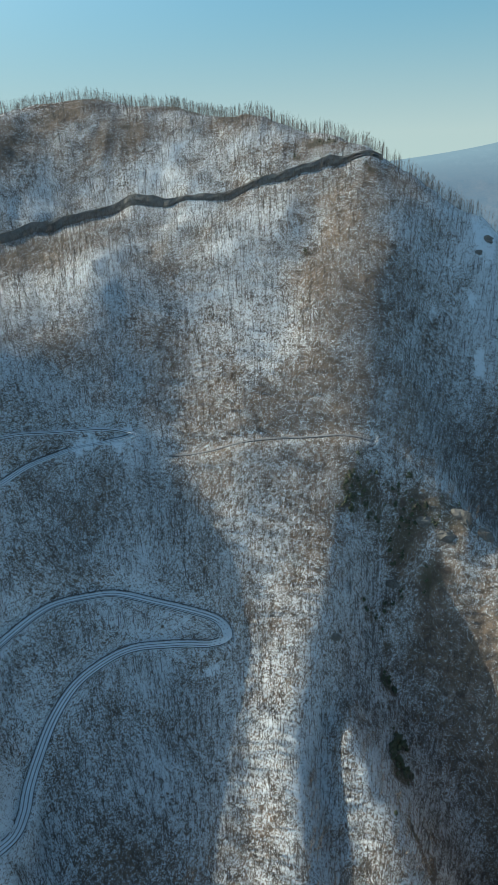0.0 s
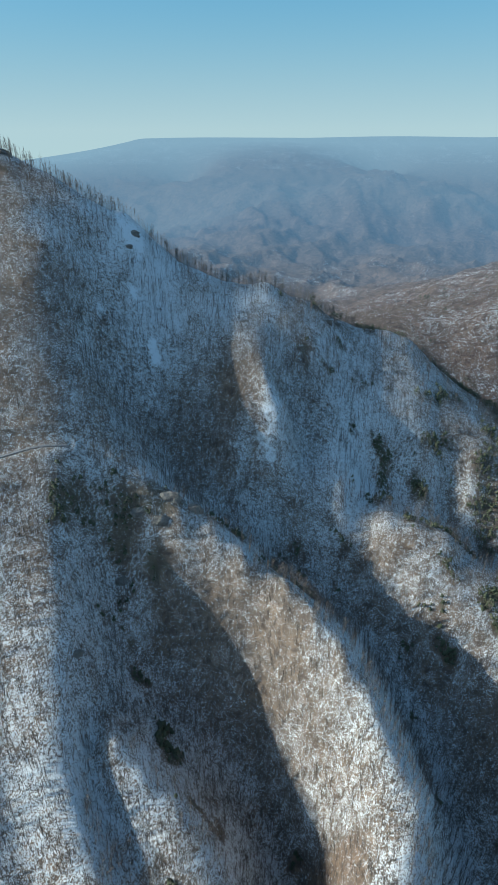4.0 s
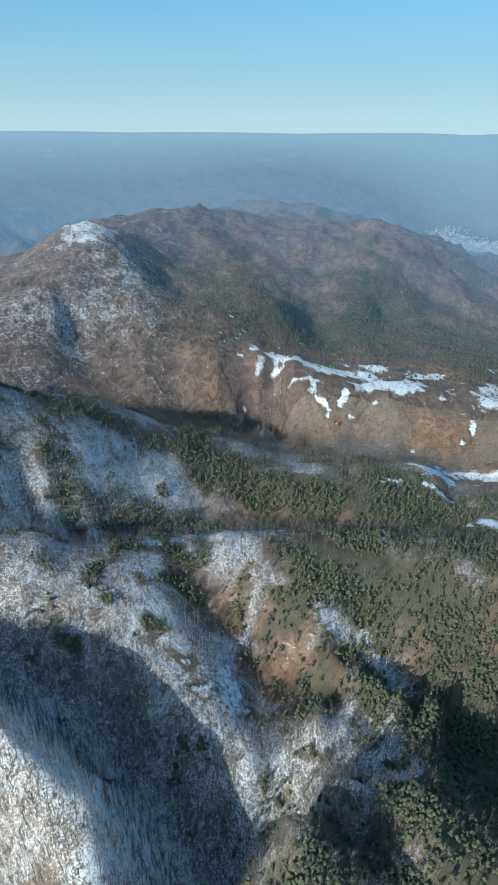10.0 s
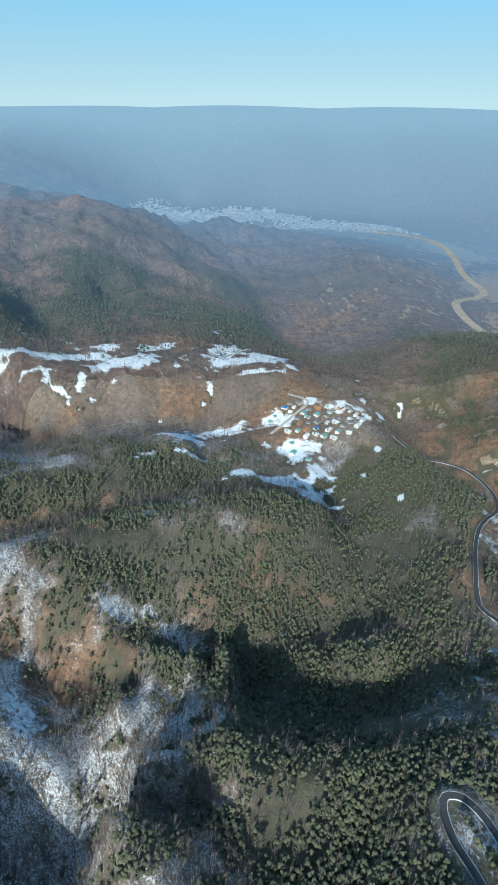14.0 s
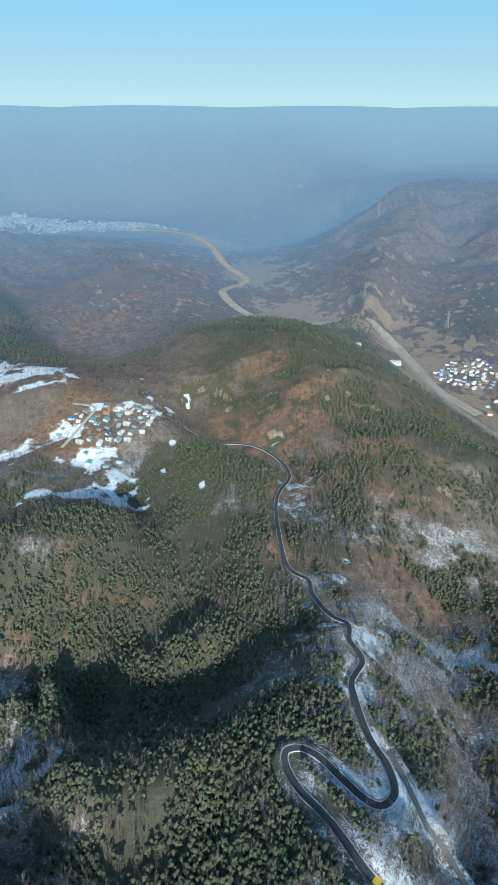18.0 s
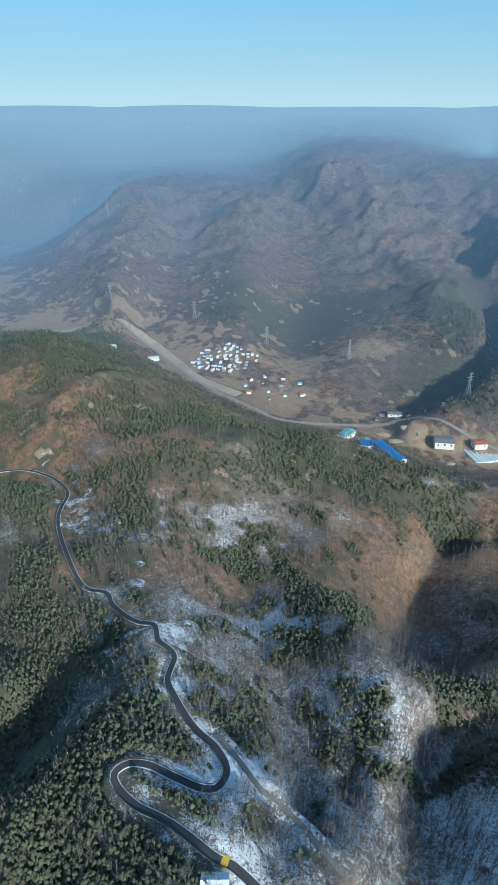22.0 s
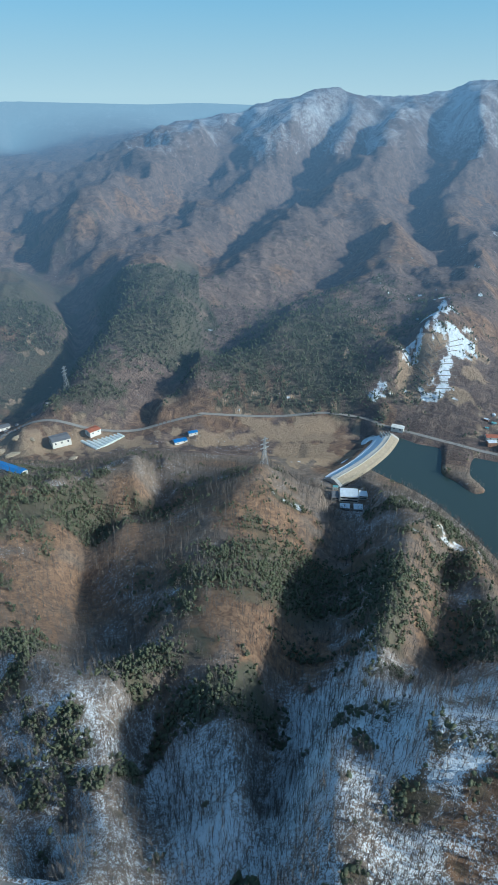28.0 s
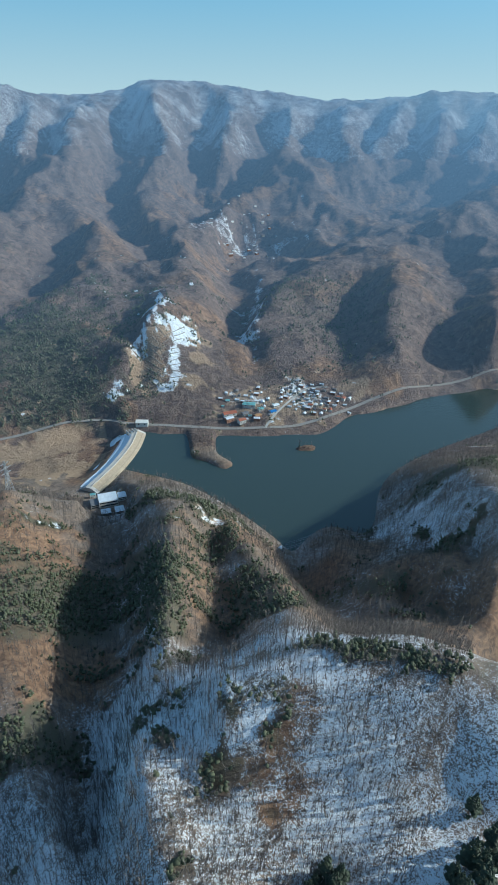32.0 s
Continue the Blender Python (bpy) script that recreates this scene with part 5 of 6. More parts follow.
def gable(bm, w, d, h, rise, over=0.5, thick=0.25):
    """A pitched roof with thickness and overhang, ridge along x."""
    a, b = w / 2 + over, d / 2 + over
    drop = rise * over / (d / 2)
    low, top = h - drop, h + rise
    pts = []
    for x in (-a, a):
        pts.append([bm.verts.new(p) for p in ((x, -b, low), (x, 0, top), (x, b, low), (x, b, low + thick), (x, 0, top + thick), (x, -b, low + thick))])
    n = 6
    for i in range(n):
        j = (i + 1) % n
        bm.faces.new((pts[0][i], pts[0][j], pts[1][j], pts[1][i]))
    bm.faces.new(pts[0][::-1])
    bm.faces.new(pts[1])
    bmesh.ops.recalc_face_normals(bm, faces=bm.faces)
    return bm


def gabled_walls(bm, w, d, h, rise):
    """Four walls with pointed gable ends."""
    a, b = w / 2, d / 2
    ends = [[bm.verts.new(p) for p in ((x, -b, -2.0), (x, b, -2.0), (x, b, h), (x, 0, h + rise), (x, -b, h))] for x in (-a, a)]
    for i in range(5):
        j = (i + 1) % 5
        bm.faces.new((ends[0][i], ends[0][j], ends[1][j], ends[1][i]))
    bm.faces.new(ends[0][::-1])
    bm.faces.new(ends[1])
    bmesh.ops.recalc_face_normals(bm, faces=bm.faces)
    return bm


def house(w, d, h, roof, wall, rise=1.6, label="", name="house"):
    ob = new(name)
    tagged(ob, label, "house")
    part("wall", gabled_walls(bmesh.new(), w, d, h, rise), wall, ob)
    part("roof", gable(bmesh.new(), w, d, h, rise, 0.6), roof, ob)
    for s in (-1, 1):
        for x in (-w * 0.28, w * 0.28):
            part("window", box(bmesh.new(), x - 0.8, x + 0.8, s * d / 2 - 0.08, s * d / 2 + 0.08, 1.0, 2.3), GLASS, ob)
    part("door", box(bmesh.new(), -0.5, 0.5, d / 2 - 0.06, d / 2 + 0.1, 0, 2.05), BRICK_WALL, ob)
    return ob


HOUSES = [
    house(11, 7.5, 3.0, SNOW_ROOF, WHITE_WALL, label="small white farmhouse under a snow-covered pitched roof"),
    house(12, 8.0, 3.2, BLUE_ROOF, WHITE_WALL, label="white farmhouse with a faded blue sheet roof"),
    house(10, 8.0, 3.0, TEAL_ROOF, WHITE_WALL, label="farmhouse with a pale teal sheet roof"),
    house(12, 8.5, 3.4, ORANGE_ROOF, BRICK_WALL, label="brick farmhouse with an orange tiled roof"),
    house(11, 8.0, 3.0, GREY_ROOF, GREY_WALL, label="grey farmhouse with a dark pitched roof"),
    house(13, 9.0, 5.6, RED_ROOF, WHITE_WALL, rise=2.2, label="two-storey white house with a red roof"),
    house(14, 9.0, 5.8, SNOW_ROOF, BRICK_WALL, rise=1.2, label="two-storey brick house with a snowy roof"),
]
USED_SPOTS = []


def settle(site, count, seed, mix, group, gap=11.0, scale=1.0):
    """Houses spread over an oval site, kept apart and clear of the roads."""
    cx, cy, wide, deep = SITES[site]
    rnd = random.Random(seed)
    r = math.hypot(cx, cy)
    ux, uy = cx / r, cy / r
    tries = 0
    base = rnd.uniform(0, 3.14)
    while count and tries < 4000:
        tries += 1
        a, q = rnd.uniform(0, 6.283), math.sqrt(rnd.random())
        s, t = math.cos(a) * q * wide, math.sin(a) * q * deep
        x, y = cx + uy * s + ux * t, cy - ux * s + uy * t
        if any((x - p) ** 2 + (y - o) ** 2 < gap * gap for p, o in USED_SPOTS):
            continue
        if road_distance(np.array([x]), np.array([y]))[0] < 6 or level(x, y) < 2.5 and -1100 < x < -150 and y < -400:
            continue
        USED_SPOTS.append((x, y))
        k = rnd.choice(mix)
        ob = copy_thing(HOUSES[k], Matrix.LocRotScale((x, y, level(x, y) + 0.3), Euler((0, 0, base + rnd.choice((0, 1.57)) + rnd.uniform(-.2, .2))), (scale,) * 3))
        ob.scale = (scale * rnd.uniform(.62, .95),) * 3
        tagged(ob, group=group)
        count -= 1


settle("hill_village", 52, 3, (0, 0, 0, 1, 2, 3, 4, 4, 0, 6, 0, 4), "houses of the snowy hill village", scale=0.85)
settle("hill_village_low", 7, 4, (0, 2, 4), "houses of the snowy hill village", gap=20)
settle("river_village", 58, 5, (0, 0, 0, 1, 2, 4, 6), "houses of the river village")
settle("river_farms", 12, 6, (0, 4, 2, 5), "houses of the river village", gap=30)
settle("shore_village", 30, 7, (0, 4, 0, 6, 4, 0, 2), "houses of the lakeside village", scale=0.8)
settle("shore_village_east", 56, 8, (0, 0, 4, 0, 4, 6, 5), "houses of the lakeside village", gap=10.0, scale=0.75)
settle("upper_village", 40, 9, (0, 0, 0, 4, 6), "houses of the upper valley village", gap=20)
settle("works", 7, 10, (4, 0, 4), "houses by the works", gap=18)
for k, ob in enumerate(HOUSES):
    cx, cy, wide, deep = SITES["shore_village"]
    x, y = cx - 40 + 16 * k, cy + 30 + (k % 2) * 16
    ob.location = (x, y, level(x, y) + 0.3)
    tagged(ob, group="houses of the lakeside village")


def shed(roof, a, b, deep, high):
    """A long metal-clad shed between two ends of its front."""
    a, b = Vector(a), Vector(b)
    w = max(8.0, (b - a).length)
    mid = (a + b) / 2
    away = mid.normalized()
    turn = math.atan2(b.y - a.y, b.x - a.x)
    if roof is not BLUE_ROOF and w > 34:
        w, turn = 26.0, math.atan2(-mid.x, mid.y) + 0.15
    mid = mid + away * deep * 0.5
    tone = {"BLUE_ROOF": "bright blue", "blue_sheet_roof": "bright blue", "teal_sheet_roof": "pale teal", "grey_roof": "dark grey", "red_roof": "red", "white_wall": "white", "greenhouse_vinyl": "pale vinyl"}[roof.name]
    ob = new("shed")
    tagged(ob, "long low metal shed with a %s sheet roof" % tone, "shed")
    part("wall", gabled_walls(bmesh.new(), w, deep, high, 1.4), WHITE_WALL, ob)
    part("roof", gable(bmesh.new(), w, deep, high, 1.4, 0.4, 0.2), roof, ob)
    for i in range(max(2, int(w / 9))):
        x = -w / 2 + (i + 0.5) * w / max(2, int(w / 9))
        part("window", box(bmesh.new(), x - 1.2, x + 1.2, -deep / 2 - 0.06, -deep / 2 + 0.06, high * 0.45, high * 0.8), GLASS, ob)
    part("door", box(bmesh.new(), -w / 2 - 0.06, -w / 2 + 0.06, -2, 2, 0, high * 0.7), GREY_WALL, ob)
    ob.matrix_basis = pose(mid.x, mid.y, level(mid.x, mid.y) + 0.6, 0, 0, math.degrees(turn))
    return ob


for spec in SHEDS:
    shed(*spec)

# the large glasshouse: many parallel vaults
ga, gb = Vector(GREENHOUSE[0]), Vector(GREENHOUSE[1])
gh = new("greenhouse")
tagged(gh, "large pale greenhouse of parallel vinyl-covered vaults", "greenhouse")
gw = 7.0
for i in range(9):
    bm = bmesh.new()
    rows = []
    for end in (0.0, 44.0 - i * 1.5):
        rows.append([bm.verts.new((i * gw + gw * (0.5 - 0.5 * math.cos(k * math.pi / 8)), end, 2.2 + 2.0 * math.sin(k * math.pi / 8))) for k in range(9)])
        rows[-1] = [bm.verts.new((i * gw, end, 0))] + rows[-1] + [bm.verts.new((i * gw + gw, end, 0))]
    for k in range(10):
        bm.faces.new((rows[0][k], rows[0][k + 1], rows[1][k + 1], rows[1][k]))
    bm.faces.new(rows[0])
    bm.faces.new(rows[1][::-1])
    bmesh.ops.recalc_face_normals(bm, faces=bm.faces)
    part("vault", bm, VINYL, gh)
gh.matrix_basis = pose(ga.x, ga.y, level(*((ga + gb) / 2)) + 0.3, 0, 0, math.degrees(math.atan2(gb.y - ga.y, gb.x - ga.x)))


def pylon():
    """A lattice transmission tower with three pairs of arms."""
    ob = new("transmission_tower")
    tagged(ob, "tall grey steel lattice transmission tower on the hillside", "tower")
    H, base, waist, top = 46.0, 4.2, 1.5, 0.7

    def half(z):
        return base + (waist - base) * z / 26 if z < 26 else waist + (top - waist) * (z - 26) / (H - 26)
    for sx in (-1, 1):
        for sy in (-1, 1):
            bm = bmesh.new()
            zs = (-2, 26, H)
            for z0, z1 in zip(zs, zs[1:]):
                bar(bm, (sx * half(z0), sy * half(z0), z0), (sx * half(z1), sy * half(z1), z1), 0.28)
            part("leg", bm, STEEL, ob)
    zs = [0, 7, 13, 18.5, 23, 27, 31, 35, 39, 43]
    for z0, z1 in zip(zs, zs[1:]):
        bm = bmesh.new()
        a, b = half(z0), half(z1)
        for c0, c1 in (((-1, -1), (1, -1)), ((1, -1), (1, 1)), ((1, 1), (-1, 1)), ((-1, 1), (-1, -1))):
            bar(bm, (c0[0] * a, c0[1] * a, z0), (c1[0] * b, c1[1] * b, z1), 0.14)
            bar(bm, (c1[0] * a, c1[1] * a, z0), (c0[0] * b, c0[1] * b, z1), 0.14)
        part("brace", bm, STEEL, ob)
    for z, out in ((29, 7.0), (35.5, 8.0), (42, 6.0)):
        for s in (-1, 1):
            bm = bmesh.new()
            bar(bm, (0, 0.7, z), (s * out, 0, z + 0.6), 0.2)
            bar(bm, (0, -0.7, z), (s * out, 0, z + 0.6), 0.2)
            bar(bm, (0, 0, z + 2.2), (s * out, 0, z + 0.6), 0.16)
            arm = part("arm", bm, STEEL, ob)
            part("insulator", bar(bmesh.new(), (s * out, 0, z + 0.5), (s * out, 0, z - 2.0), 0.16), GLASS, arm)
    return ob


first = pylon()
for i, (x, y) in enumerate(TOWERS):
    m = pose(x, y, level(x, y), 0, 0, (40, 55, 70, 80, 60, 30)[i])
    ob = first if i == 0 else copy_thing(first, m)
    ob.matrix_basis = m
    tagged(ob, group="towers of the power line")


# ---- roads ----
def ribbon(bed, left, right, lift):
    """A strip along a road between two offsets from its middle."""
    p = bed.xy
    d = np.gradient(p, axis=0)
    d /= np.hypot(d[:, 0], d[:, 1])[:, None] + 1e-9
    n = np.stack([-d[:, 1], d[:, 0]], 1)
    bm = bmesh.new()
    rows = []
    for i in range(len(p)):
        a, b = p[i] + n[i] * left, p[i] + n[i] * right
        za = bed.z[i] + lift
        rows.append((bm.verts.new((a[0], a[1], za - 0.5)), bm.verts.new((a[0], a[1], za)), bm.verts.new((b[0], b[1], za)), bm.verts.new((b[0], b[1], za - 0.5))))
    for r, s in zip(rows, rows[1:]):
        for k in range(3):
            bm.faces.new((r[k], r[k + 1], s[k + 1], s[k]))
    bmesh.ops.recalc_face_normals(bm, faces=bm.faces)
    return bm


ROAD_LOOK = {
    "snow_road": (SNOW, "snow-covered mountain road climbing in a hairpin"), "upper_road": (SNOW, "upper snow-covered hairpin road in the woods"),
    "track": (WET_ROAD, "narrow snowy track across the slope"), "pass_road": (ASPHALT, "dark winding asphalt pass road with snowy verges"),
    "creek_track": (ROCK, "rocky dark creek bed between snowy banks"), "valley_road": (VALLEY_LANE, "pale two-lane valley road along the reservoir"),
    "river_bed": (RIVER_SAND, "pale sandy winter river bed winding through the valley"), "village_lane": (CONCRETE, "pale concrete village lane"), "village_lane_b": (CONCRETE, "pale concrete lane of the hill village")}
for n, bed in BEDS.items():
    look_of, lab = ROAD_LOOK[n]
    ob = part("road", ribbon(bed, -bed.width / 2, bed.width / 2, 0.35), look_of)
    tagged(ob, lab, "road", kind="structure")
    if n == "pass_road":
        for s in (-1, 1):
            part("snow_verge", ribbon(bed, s * (bed.width / 2), s * (bed.width / 2 + 0.22), 0.4), SNOW, ob)
        i = max(2, len(bed.xy) // 40)
        q, e = bed.xy[i], bed.xy[i + 1] - bed.xy[i]
        mark = part("crossing_mark", box(bmesh.new(), -2.0, 2.0, -2.6, 2.6, 0.36, 0.42), YELLOW, ob, "worn yellow painted road marking")
        mark.matrix_basis = pose(q[0], q[1], bed.z[i], 0, 0, math.degrees(math.atan2(e[1], e[0])))
    if n in ("snow_road", "upper_road"):
        part("wheel_track", ribbon(bed, -1.7, -1.1, 0.37), WET_ROAD, ob)
        part("wheel_track", ribbon(bed, 0.6, 1.2, 0.37), WET_ROAD, ob)


def guard_rail(bed, side, label):
    """Steel beam on posts along one road edge."""
    ob = new("guard_rail")
    tagged(ob, label, "guard rail")
    off = side * (bed.width / 2 + 0.4)
    part("beam", ribbon(bed, off - 0.1, off + 0.1, 1.35), RAIL, ob)
    p = bed.xy
    d = np.gradient(p, axis=0)
    d /= np.hypot(d[:, 0], d[:, 1])[:, None] + 1e-9
    post = None
    last = None
    for i in range(len(p)):
        q = p[i] + np.array((-d[i, 1], d[i, 0])) * off
        if last is not None and np.hypot(*(q - last)) < 6:
            continue
        last = q
        if post is None:
            post = part("post", bar(bmesh.new(), (0, 0, -0.6), (0, 0, 1.2), 0.09), RAIL, ob)
            post.location = (q[0], q[1], bed.z[i])
        else:
            o = new("post", post.data)
            o.parent, o.location = ob, (q[0], q[1], bed.z[i])
    return ob


guard_rail(BEDS["snow_road"], 1, "dark steel guard rail along the snowy road")
guard_rail(BEDS["snow_road"], -1, "dark steel guard rail on the valley side of the snowy road")
guard_rail(BEDS["upper_road"], 1, "thin dark guard rail along the upper road")
guard_rail(BEDS["pass_road"], 1, "steel guard rail along the asphalt pass road")

# ---- the dam and its works ----
dp = np.array(DAM, float)
fine = []
for i in range(len(dp) - 1):
    a, b, c, d = dp[max(i - 1, 0)], dp[i], dp[i + 1], dp[min(i + 2, len(dp) - 1)]
    for k in range(10):
        t = k / 10
        fine.append(0.5 * (2 * b + (c - a) * t + (2 * a - 5 * b + 4 * c - d) * t * t + (3 * b - a - 3 * c + d) * t ** 3))
fine = np.array(fine + [dp[-1]])
tang = np.gradient(fine, axis=0)
tang /= np.hypot(tang[:, 0], tang[:, 1])[:, None]
side = np.stack([-tang[:, 1], tang[:, 0]], 1)
if ((np.array(LAKE, float).mean(0) - fine.mean(0)) @ side.mean(0)) < 0:
    side = -side


def dam_strip(rows):
    """Faces between pairs of offset and height along the dam line."""
    bm = bmesh.new()
    cols = [[bm.verts.new((*(fine[i] + side[i] * o), z)) for o, z in rows] for i in range(len(fine))]
    for r, s in zip(cols, cols[1:]):
        for k in range(len(rows) - 1):
            bm.faces.new((r[k], r[k + 1], s[k + 1], s[k]))
    bmesh.ops.recalc_face_normals(bm, faces=bm.faces)
    return bm


dam = new("dam")
tagged(dam, "curved rockfill dam with tan stone face and snowy downstream side", "dam")
part("crest", dam_strip([(-4, 5.5), (-4, 7), (4, 7), (4, 5.5)]), CONCRETE, dam)
part("upstream_face", dam_strip([(4, 6.6), (12, 3), (13, 3), (30, -8)]), TAN_STONE, dam, "tan stone riprap above the water")
part("downstream_face", dam_strip([(-4, 6.6), (-16, 0), (-18, 0), (-30, -7), (-32, -7), (-52, -22)]), SNOW, dam, "bluish snow-covered downstream slope")
part("parapet", dam_strip([(3.4, 7), (3.4, 8.1), (3.9, 8.1), (3.9, 7)]), CONCRETE, dam)
for i, fl in ((0, 1), (-1, -1)):
    bm = bmesh.new()
    bm.faces.new([bm.verts.new((*(fine[i] + side[i] * o), z)) for o, z in ((-52, -22), (-32, -7), (-16, 0), (-4, 6.9), (4, 6.9), (12, 3), (30, -8), (30, -24))])
    got = bmesh.ops.extrude_face_region(bm, geom=bm.faces[:])["geom"]
    for v in got:
        if isinstance(v, bmesh.types.BMVert):
            v.co += Vector((*(tang[i] * -6.0 * fl), -0.4))
    bmesh.ops.recalc_face_normals(bm, faces=bm.faces)
    part("abutment", bm, CONCRETE, dam)
for k in range(4):
    part("spillway_pier", box(bmesh.new(), fine[0][0] - 2 + 5 * k, fine[0][0] - 0.6 + 5 * k, fine[0][1] - 7, fine[0][1] + 5, -6, 9, 0.2), CONCRETE, dam)


def block(name, x, y, w, d, h, turn, wall, roof, label, category, storeys=2):
    """A flat-roofed building with parapet, roof slab and rows of windows."""
    ob = new(name)
    tagged(ob, label, category)
    part("wall", box(bmesh.new(), -w / 2, w / 2, -d / 2, d / 2, -2, h, 0.1), wall, ob)
    part("roof", box(bmesh.new(), -w / 2 + 0.4, w / 2 - 0.4, -d / 2 + 0.4, d / 2 - 0.4, h, h + 0.35, 0.05), roof, ob)
    for s in (-1, 1):
        for f in range(storeys):
            z = (f + 0.4) * h / storeys
            part("window", box(bmesh.new(), -w / 2 + 1.2, w / 2 - 1.2, s * d / 2 - 0.08, s * d / 2 + 0.08, z, z + h / storeys * 0.4), GLASS, ob)
    ob.matrix_basis = pose(x, y, level(x, y) + 0.4, 0, 0, turn)
    return ob


px, py = PLANT
pt = math.degrees(math.atan2(-px, py)) + 5
rx, ry = Vector((math.cos(radians(pt)), math.sin(radians(pt)))), Vector((-math.sin(radians(pt)), math.cos(radians(pt))))
for ox, oy, w, d, h, wall, roof, lab in ((0, 0, 26, 22, 9, WHITE_WALL, SNOW_ROOF, "white water-works building with a snowy flat roof"),
                                         (-19, -2, 10, 16, 6, GREY_WALL, GREY_ROOF, "dark grey annex of the water works"),
                                         (20, 4, 12, 14, 5, WHITE_WALL, SNOW_ROOF, "low white annex under snow"),
                                         (-6, -26, 14, 12, 4, GREY_WALL, SNOW_ROOF, "low snow-covered concrete basin house"),
                                         (12, -26, 13, 14, 4, GREY_WALL, SNOW_ROOF, "snow-covered settling basin hall"),
                                         (-18, 22, 8, 6, 4, WHITE_WALL, TEAL_ROOF, "small gatehouse with a teal roof")):
    q = Vector((px, py)) + rx * ox + ry * oy
    block("works_building", q.x, q.y, w, d, h, pt, wall, roof, lab, "building")


def car(x, y, turn, paint):
    ob = new("car")
    tagged(ob, "parked small car by the dam", "car", "parked cars at the dam")
    part("body", box(bmesh.new(), -2.1, 2.1, -0.85, 0.85, 0.35, 0.95, 0.15), paint, ob)
    part("cabin", box(bmesh.new(), -1.2, 1.0, -0.75, 0.75, 0.95, 1.45, 0.2), GLASS, ob)
    for sx in (-1.3, 1.3):
        for sy in (-0.8, 0.8):
            bm = bmesh.new()
            bmesh.ops.create_cone(bm, cap_ends=True, segments=10, radius1=0.33, radius2=0.33, depth=0.2, matrix=Matrix.Translation((sx, sy, 0.33)) @ Matrix.Rotation(radians(90), 4, "X"))
            part("wheel", bm, RAIL, ob)
    ob.matrix_basis = pose(x, y, level(x, y) + 0.4, 0, 0, turn)


for k in range(7):
    q = Vector((px, py)) + rx * (-8 + 3.2 * k) + ry * 20
    car(q.x, q.y, pt + 90, (WHITE_WALL, GREY_ROOF, WHITE_WALL, BLUE_ROOF, WHITE_WALL, GREY_WALL, RED_ROOF)[k])

# fence and hut at the near shore
fa, fb = Vector(SHORE_FENCE[0]) * 0.97, Vector(SHORE_FENCE[1]) * 0.97
fence = new("shore_fence")
tagged(fence, "steel mesh frame fence on the near lake shore", "fence")
for row in range(2):
    away = (fa.normalized() * 9 * row)
    prev = None
    for k in range(8):
        q = fa + (fb - fa) * k / 7 + away
        z = max(level(q.x, q.y), 1.0)
        part("post", bar(bmesh.new(), (q.x, q.y, z - 1.5), (q.x, q.y, z + 6.0), 0.18), STEEL, fence)
        if prev:
            for h in (2.8, 5.6):
                part("rail", bar(bmesh.new(), (prev[0].x, prev[0].y, prev[1] + h), (q.x, q.y, z + h), 0.13), STEEL, fence)
        prev = (q, z)
block("shore_hut", fa.x + 4, fa.y - 3, 6, 5, 3, 20, WHITE_WALL, SNOW_ROOF, "small white hut on the lake shore", "hut", 1)

# roadside lodge below the pass
lx, ly = LODGE
lodge = house(10, 7, 3.5, SNOW_ROOF, GREY_WALL, rise=2.4, label="grey roadside lodge with a snowy roof beside the pass road", name="lodge")
lodge.matrix_basis = pose(lx, ly, level(lx, ly) + 0.3, 0, 0, 35)


# ---- rocks and single conifers ----
def boulder(seed, size):
    bm = bmesh.new()
    bmesh.ops.create_icosphere(bm, subdivisions=3, radius=1.0)
    off = Vector((seed * 7.1, seed * 3.3, 1.7))
    for v in bm.verts:
        n = noise.fractal(v.co * 1.3 + off, 1.0, 2.0, 4)
        c = noise.cell(v.co * 2.2 + off)
        v.co *= 1 + 0.32 * n + 0.14 * c
        v.co = Vector((v.co.x * size, v.co.y * size * 0.7, v.co.z * size * 0.62))
    return bm


for i, (x, y, s) in enumerate(ROCKS):
    ob = part("rock_outcrop", boulder(i + 1, s * 0.48), ROCK)
    turn = math.atan2(-x, y)
    ob.location, ob.rotation_euler, ob.scale = (x, y, level(x, y) - s * 0.06), (0, 0, turn + 0.3 * math.sin(i * 2.3)), (1.15, 0.9, 1.25)
    tagged(ob, "grey weathered rock outcrop on the wooded slope", "rock", "rock outcrops")


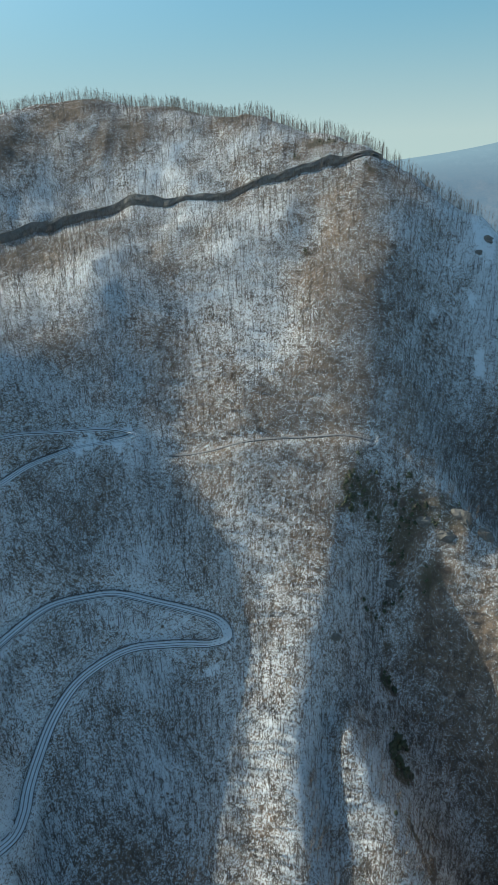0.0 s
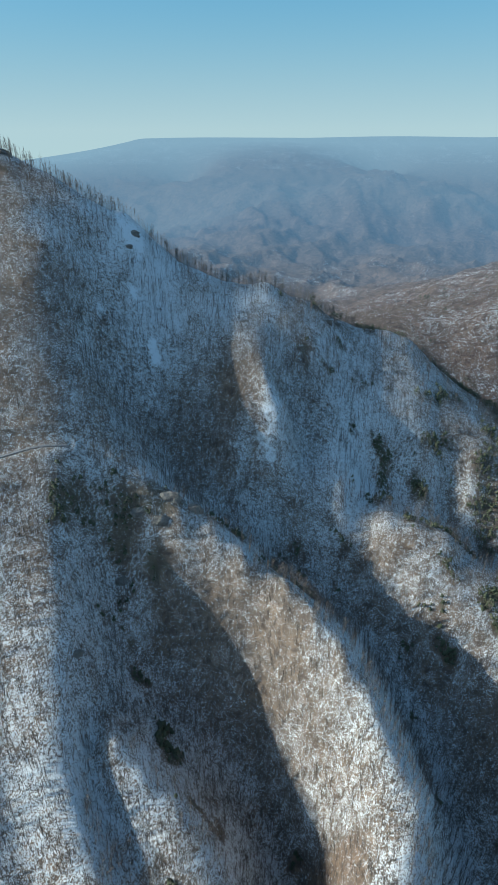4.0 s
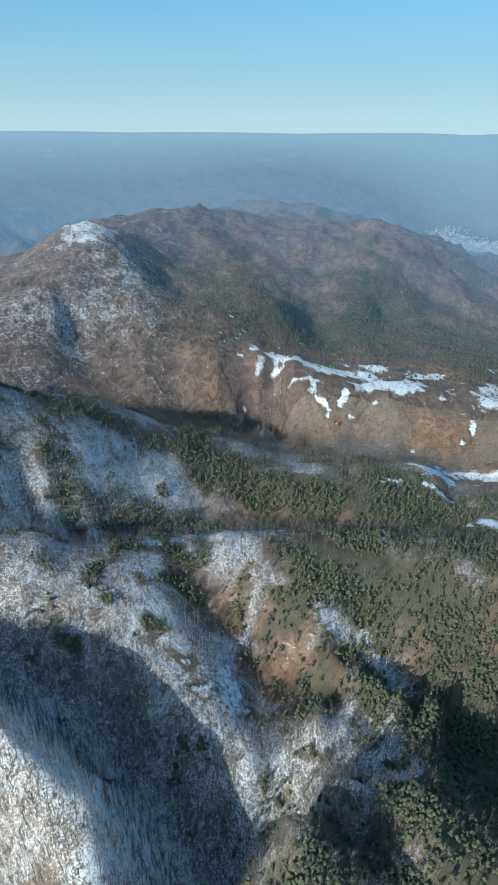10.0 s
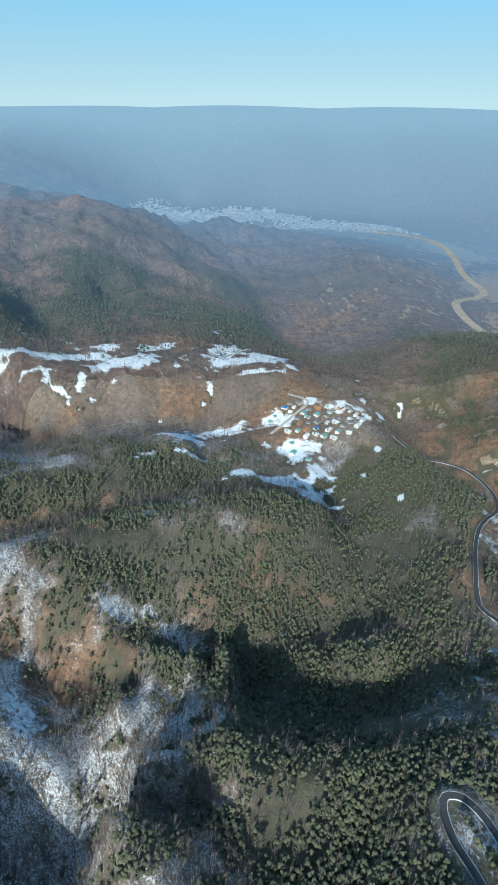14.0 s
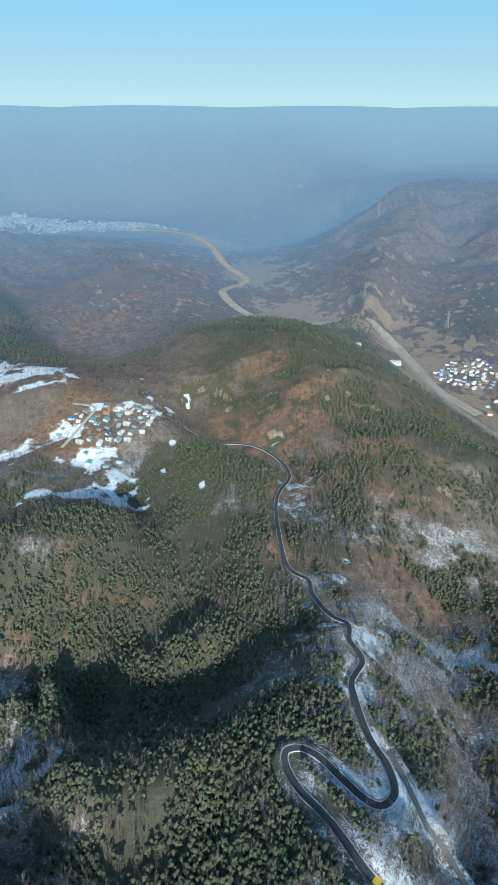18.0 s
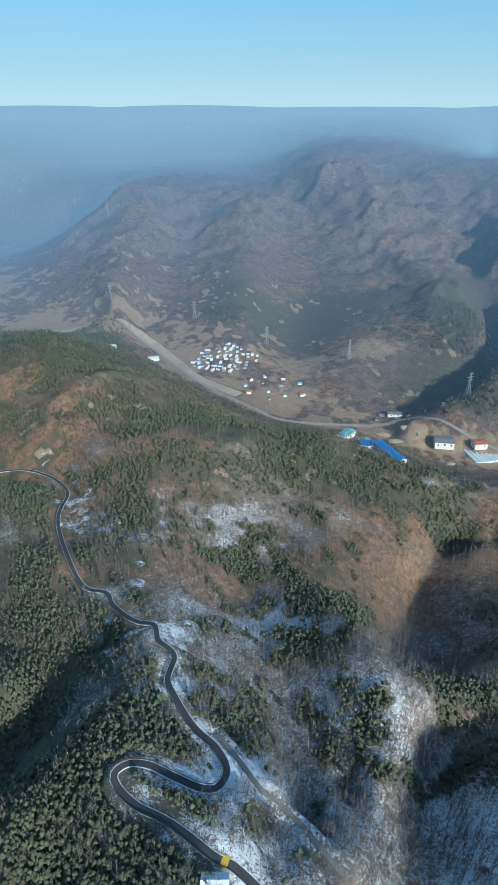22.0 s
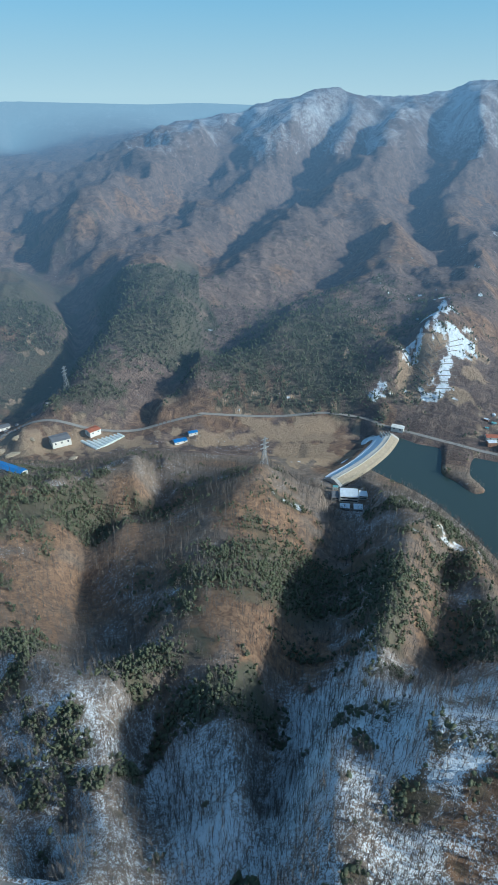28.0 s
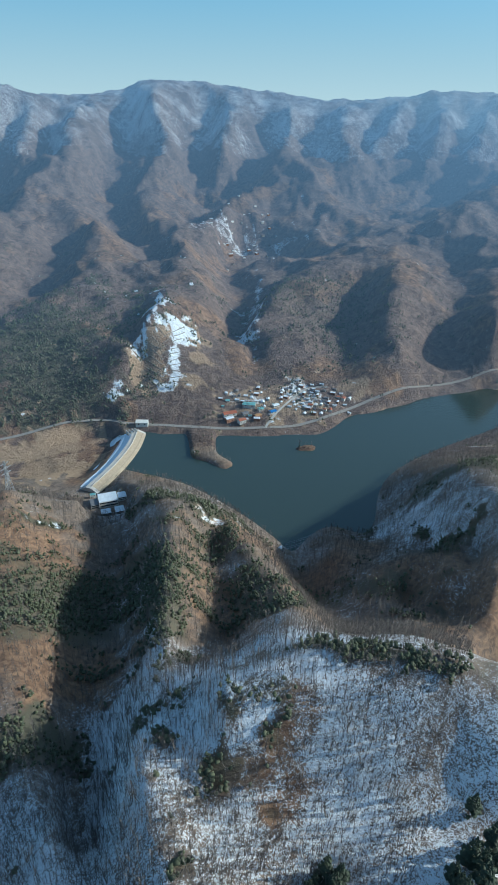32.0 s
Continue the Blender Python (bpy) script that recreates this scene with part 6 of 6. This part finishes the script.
def rock_band(line, high, label):
    """A rough cliff along a line on the slope, uneven in height and depth."""
    line = np.array(line, float)[:, :2]
    seg = np.hypot(*np.diff(line, axis=0).T)
    run = np.concatenate([[0], np.cumsum(seg)])
    at = np.arange(0, run[-1], 2.5)
    x, y = np.interp(at, run, line[:, 0]), np.interp(at, run, line[:, 1])
    out = -np.stack([x, y], 1) / np.hypot(x, y)[:, None]
    rows = []
    for k, (up, fore) in enumerate(((-0.3, 0.7), (0.15, 1.0), (0.5, 0.75), (0.8, 0.6), (1.0, 0.2), (0.75, -2.2))):
        tall = high * np.clip(2.4 * fbm(at + 40, at * 0 + 7.0, 60.0, 5) - 0.35, 0.05, 1.2)
        bulge = 3.2 * (fbm(at * 1.0, at * 0 + 31.0 * k, 7.0, 3) - 0.2) * fore
        px, py = x + out[:, 0] * bulge * 2, y + out[:, 1] * bulge * 2
        rows.append(np.stack([px, py, land(x, y) + up * tall + 0.8 * (fbm(at, at * 0 + 11.0 * k, 4.0, 2) - 0.5)], 1))
    rows = np.stack(rows, 1)
    bm = bmesh.new()
    vs = [[bm.verts.new(p) for p in r] for r in rows]
    for a, b in zip(vs, vs[1:]):
        for k in range(5):
            bm.faces.new((a[k], b[k], b[k + 1], a[k + 1]))
    bmesh.ops.recalc_face_normals(bm, faces=bm.faces)
    return tagged(part("rock_cliff", bm, ROCK), label, "rock", "rock outcrops")


rock_band(RIDGES["bench"][1:], 8.0, "long dark rock cliff below the wooded summit ridge")


def conifer(seed, high):
    rnd = random.Random(seed)
    ob = new("conifer_tree")
    tagged(ob, "tall dark green conifer standing in snow", "tree", "dark conifers on the near slope")
    vv, tt = [], []
    limb(vv, tt, (0, 0, -1.0), (0, 0, high * 0.97), 0.26, 0.04)
    me = bpy.data.meshes.new("trunk")
    me.from_pydata([tuple(v) for v in vv], [], tt)
    me.materials.append(BARK)
    o = new("trunk", me)
    o.parent = ob
    vv, tt = [], []
    for k in range(64):
        h = 0.12 + 0.86 * (k / 64) ** 0.9
        reach = (1 - h) * high * 0.26 + 0.25
        a = k * 2.39996 + rnd.uniform(-.4, .4)
        q = rnd.uniform(.35, 1.0) * reach
        clump(vv, tt, (math.cos(a) * q, math.sin(a) * q, h * high - q * 0.15), reach * rnd.uniform(.35, .55), high * 0.035, rnd, 6)
    me = bpy.data.meshes.new("crown")
    me.from_pydata([tuple(v) for v in vv], [], tt)
    me.materials.append(DARK_NEEDLES)
    o = new("crown", me)
    o.parent = ob
    return ob


KINDS = [conifer(1, 21.0), conifer(2, 17.0), conifer(3, 23.0)]
for i, (x, y) in enumerate(CONIFERS):
    m = pose(x, y, level(x, y), 0, 0, 67 * i)
    if i < 3:
        KINDS[i].matrix_basis = m
    else:
        copy_thing(KINDS[i % 3], m)

# drained terraces on the snowy clearing across the lake
terraces = new("terraced_clearing")
tagged(terraces, "cleared hillside with dark drain furrows between snow and tan soil", "terraces")
for ax, ay, bx, by in FURROWS:
    bm = bmesh.new()
    n = max(4, int(math.hypot(bx - ax, by - ay) / 6))
    ux, uy = (bx - ax) / math.hypot(bx - ax, by - ay), (by - ay) / math.hypot(bx - ax, by - ay)
    rows = []
    for i in range(n + 1):
        x, y = ax + (bx - ax) * i / n, ay + (by - ay) * i / n
        z = level(x, y)
        rows.append([bm.verts.new((x - uy * o, y + ux * o, z + h)) for o, h in ((-0.75, -1.0), (-0.6, 0.45), (0.6, 0.45), (0.75, -1.0))])
    for r, s in zip(rows, rows[1:]):
        for k in range(3):
            bm.faces.new((r[k], r[k + 1], s[k + 1], s[k]))
    bmesh.ops.recalc_face_normals(bm, faces=bm.faces)
    part("furrow", bm, ROCK, terraces)

for i, (x, y) in enumerate(HEAPS):
    ob = part("gravel_heap", boulder(60 + i, 9.0 - i % 3 * 2), TAN_STONE)
    ob.location, ob.rotation_euler, ob.scale = (x, y, level(x, y)), (0, 0, i * 1.1), (1.5, 1.2, 0.6)
    tagged(ob, "heap of pale tan gravel in the works yard", "gravel heap", "gravel heaps of the yard")

# ---- the far town ----
rnd = random.Random(5)


def apartment(w, d, h):
    ob = new("apartment_block")
    tagged(ob, "pale high-rise apartment block in the hazy town", "building", "apartment blocks of the town")
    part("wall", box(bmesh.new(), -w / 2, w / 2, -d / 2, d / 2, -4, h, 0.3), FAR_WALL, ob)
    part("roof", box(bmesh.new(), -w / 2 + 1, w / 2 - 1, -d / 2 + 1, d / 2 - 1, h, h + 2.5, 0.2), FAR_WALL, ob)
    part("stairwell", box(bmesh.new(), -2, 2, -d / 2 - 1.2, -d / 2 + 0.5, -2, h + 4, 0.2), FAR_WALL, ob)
    return ob


tall = [apartment(32, 9, 19), apartment(20, 10, 25), apartment(42, 9, 15)]
tx, ty = Vector(TOWN[1]), Vector(TOWN[3])
for k in range(34):
    q = tx.lerp(ty, rnd.uniform(0.05, 1.0)) + Vector((rnd.uniform(-130, 160), rnd.uniform(-90, 90)))
    m = pose(q.x, q.y, level(q.x, q.y), 0, 0, rnd.choice((85, 95, 175)))
    if k < 3:
        tall[k].matrix_basis = m
    else:
        copy_thing(tall[k % 3], m)
vv, tt = [], []
for k in range(3600):
    i = rnd.randrange(len(TOWN) - 1)
    w = 110 if i < 3 else 80
    q = Vector(TOWN[i]).lerp(Vector(TOWN[i + 1]), rnd.random()) + Vector((rnd.gauss(0, w), rnd.gauss(0, 60)))
    if i >= 3 and rnd.random() < 0.55:
        continue
    a, b, h = rnd.uniform(3, 8), rnd.uniform(3, 6), rnd.uniform(3, 8)
    z = level(q.x, q.y)
    if z > -25:
        continue
    n = len(vv)
    vv += [(q.x + sx * a, q.y + sy * b, z + sz) for sz in (-2, h) for sx, sy in ((-1, -1), (1, -1), (1, 1), (-1, 1))]
    tt += [(n + 4, n + 5, n + 6, n + 7), (n, n + 1, n + 5, n + 4), (n + 1, n + 2, n + 6, n + 5), (n + 2, n + 3, n + 7, n + 6), (n + 3, n, n + 4, n + 7)]
me = bpy.data.meshes.new("town_houses")
me.from_pydata(vv, [], tt)
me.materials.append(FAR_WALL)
tagged(new("town_houses", me), "low pale houses of the hazy town on the plain", "houses", kind="stuff")
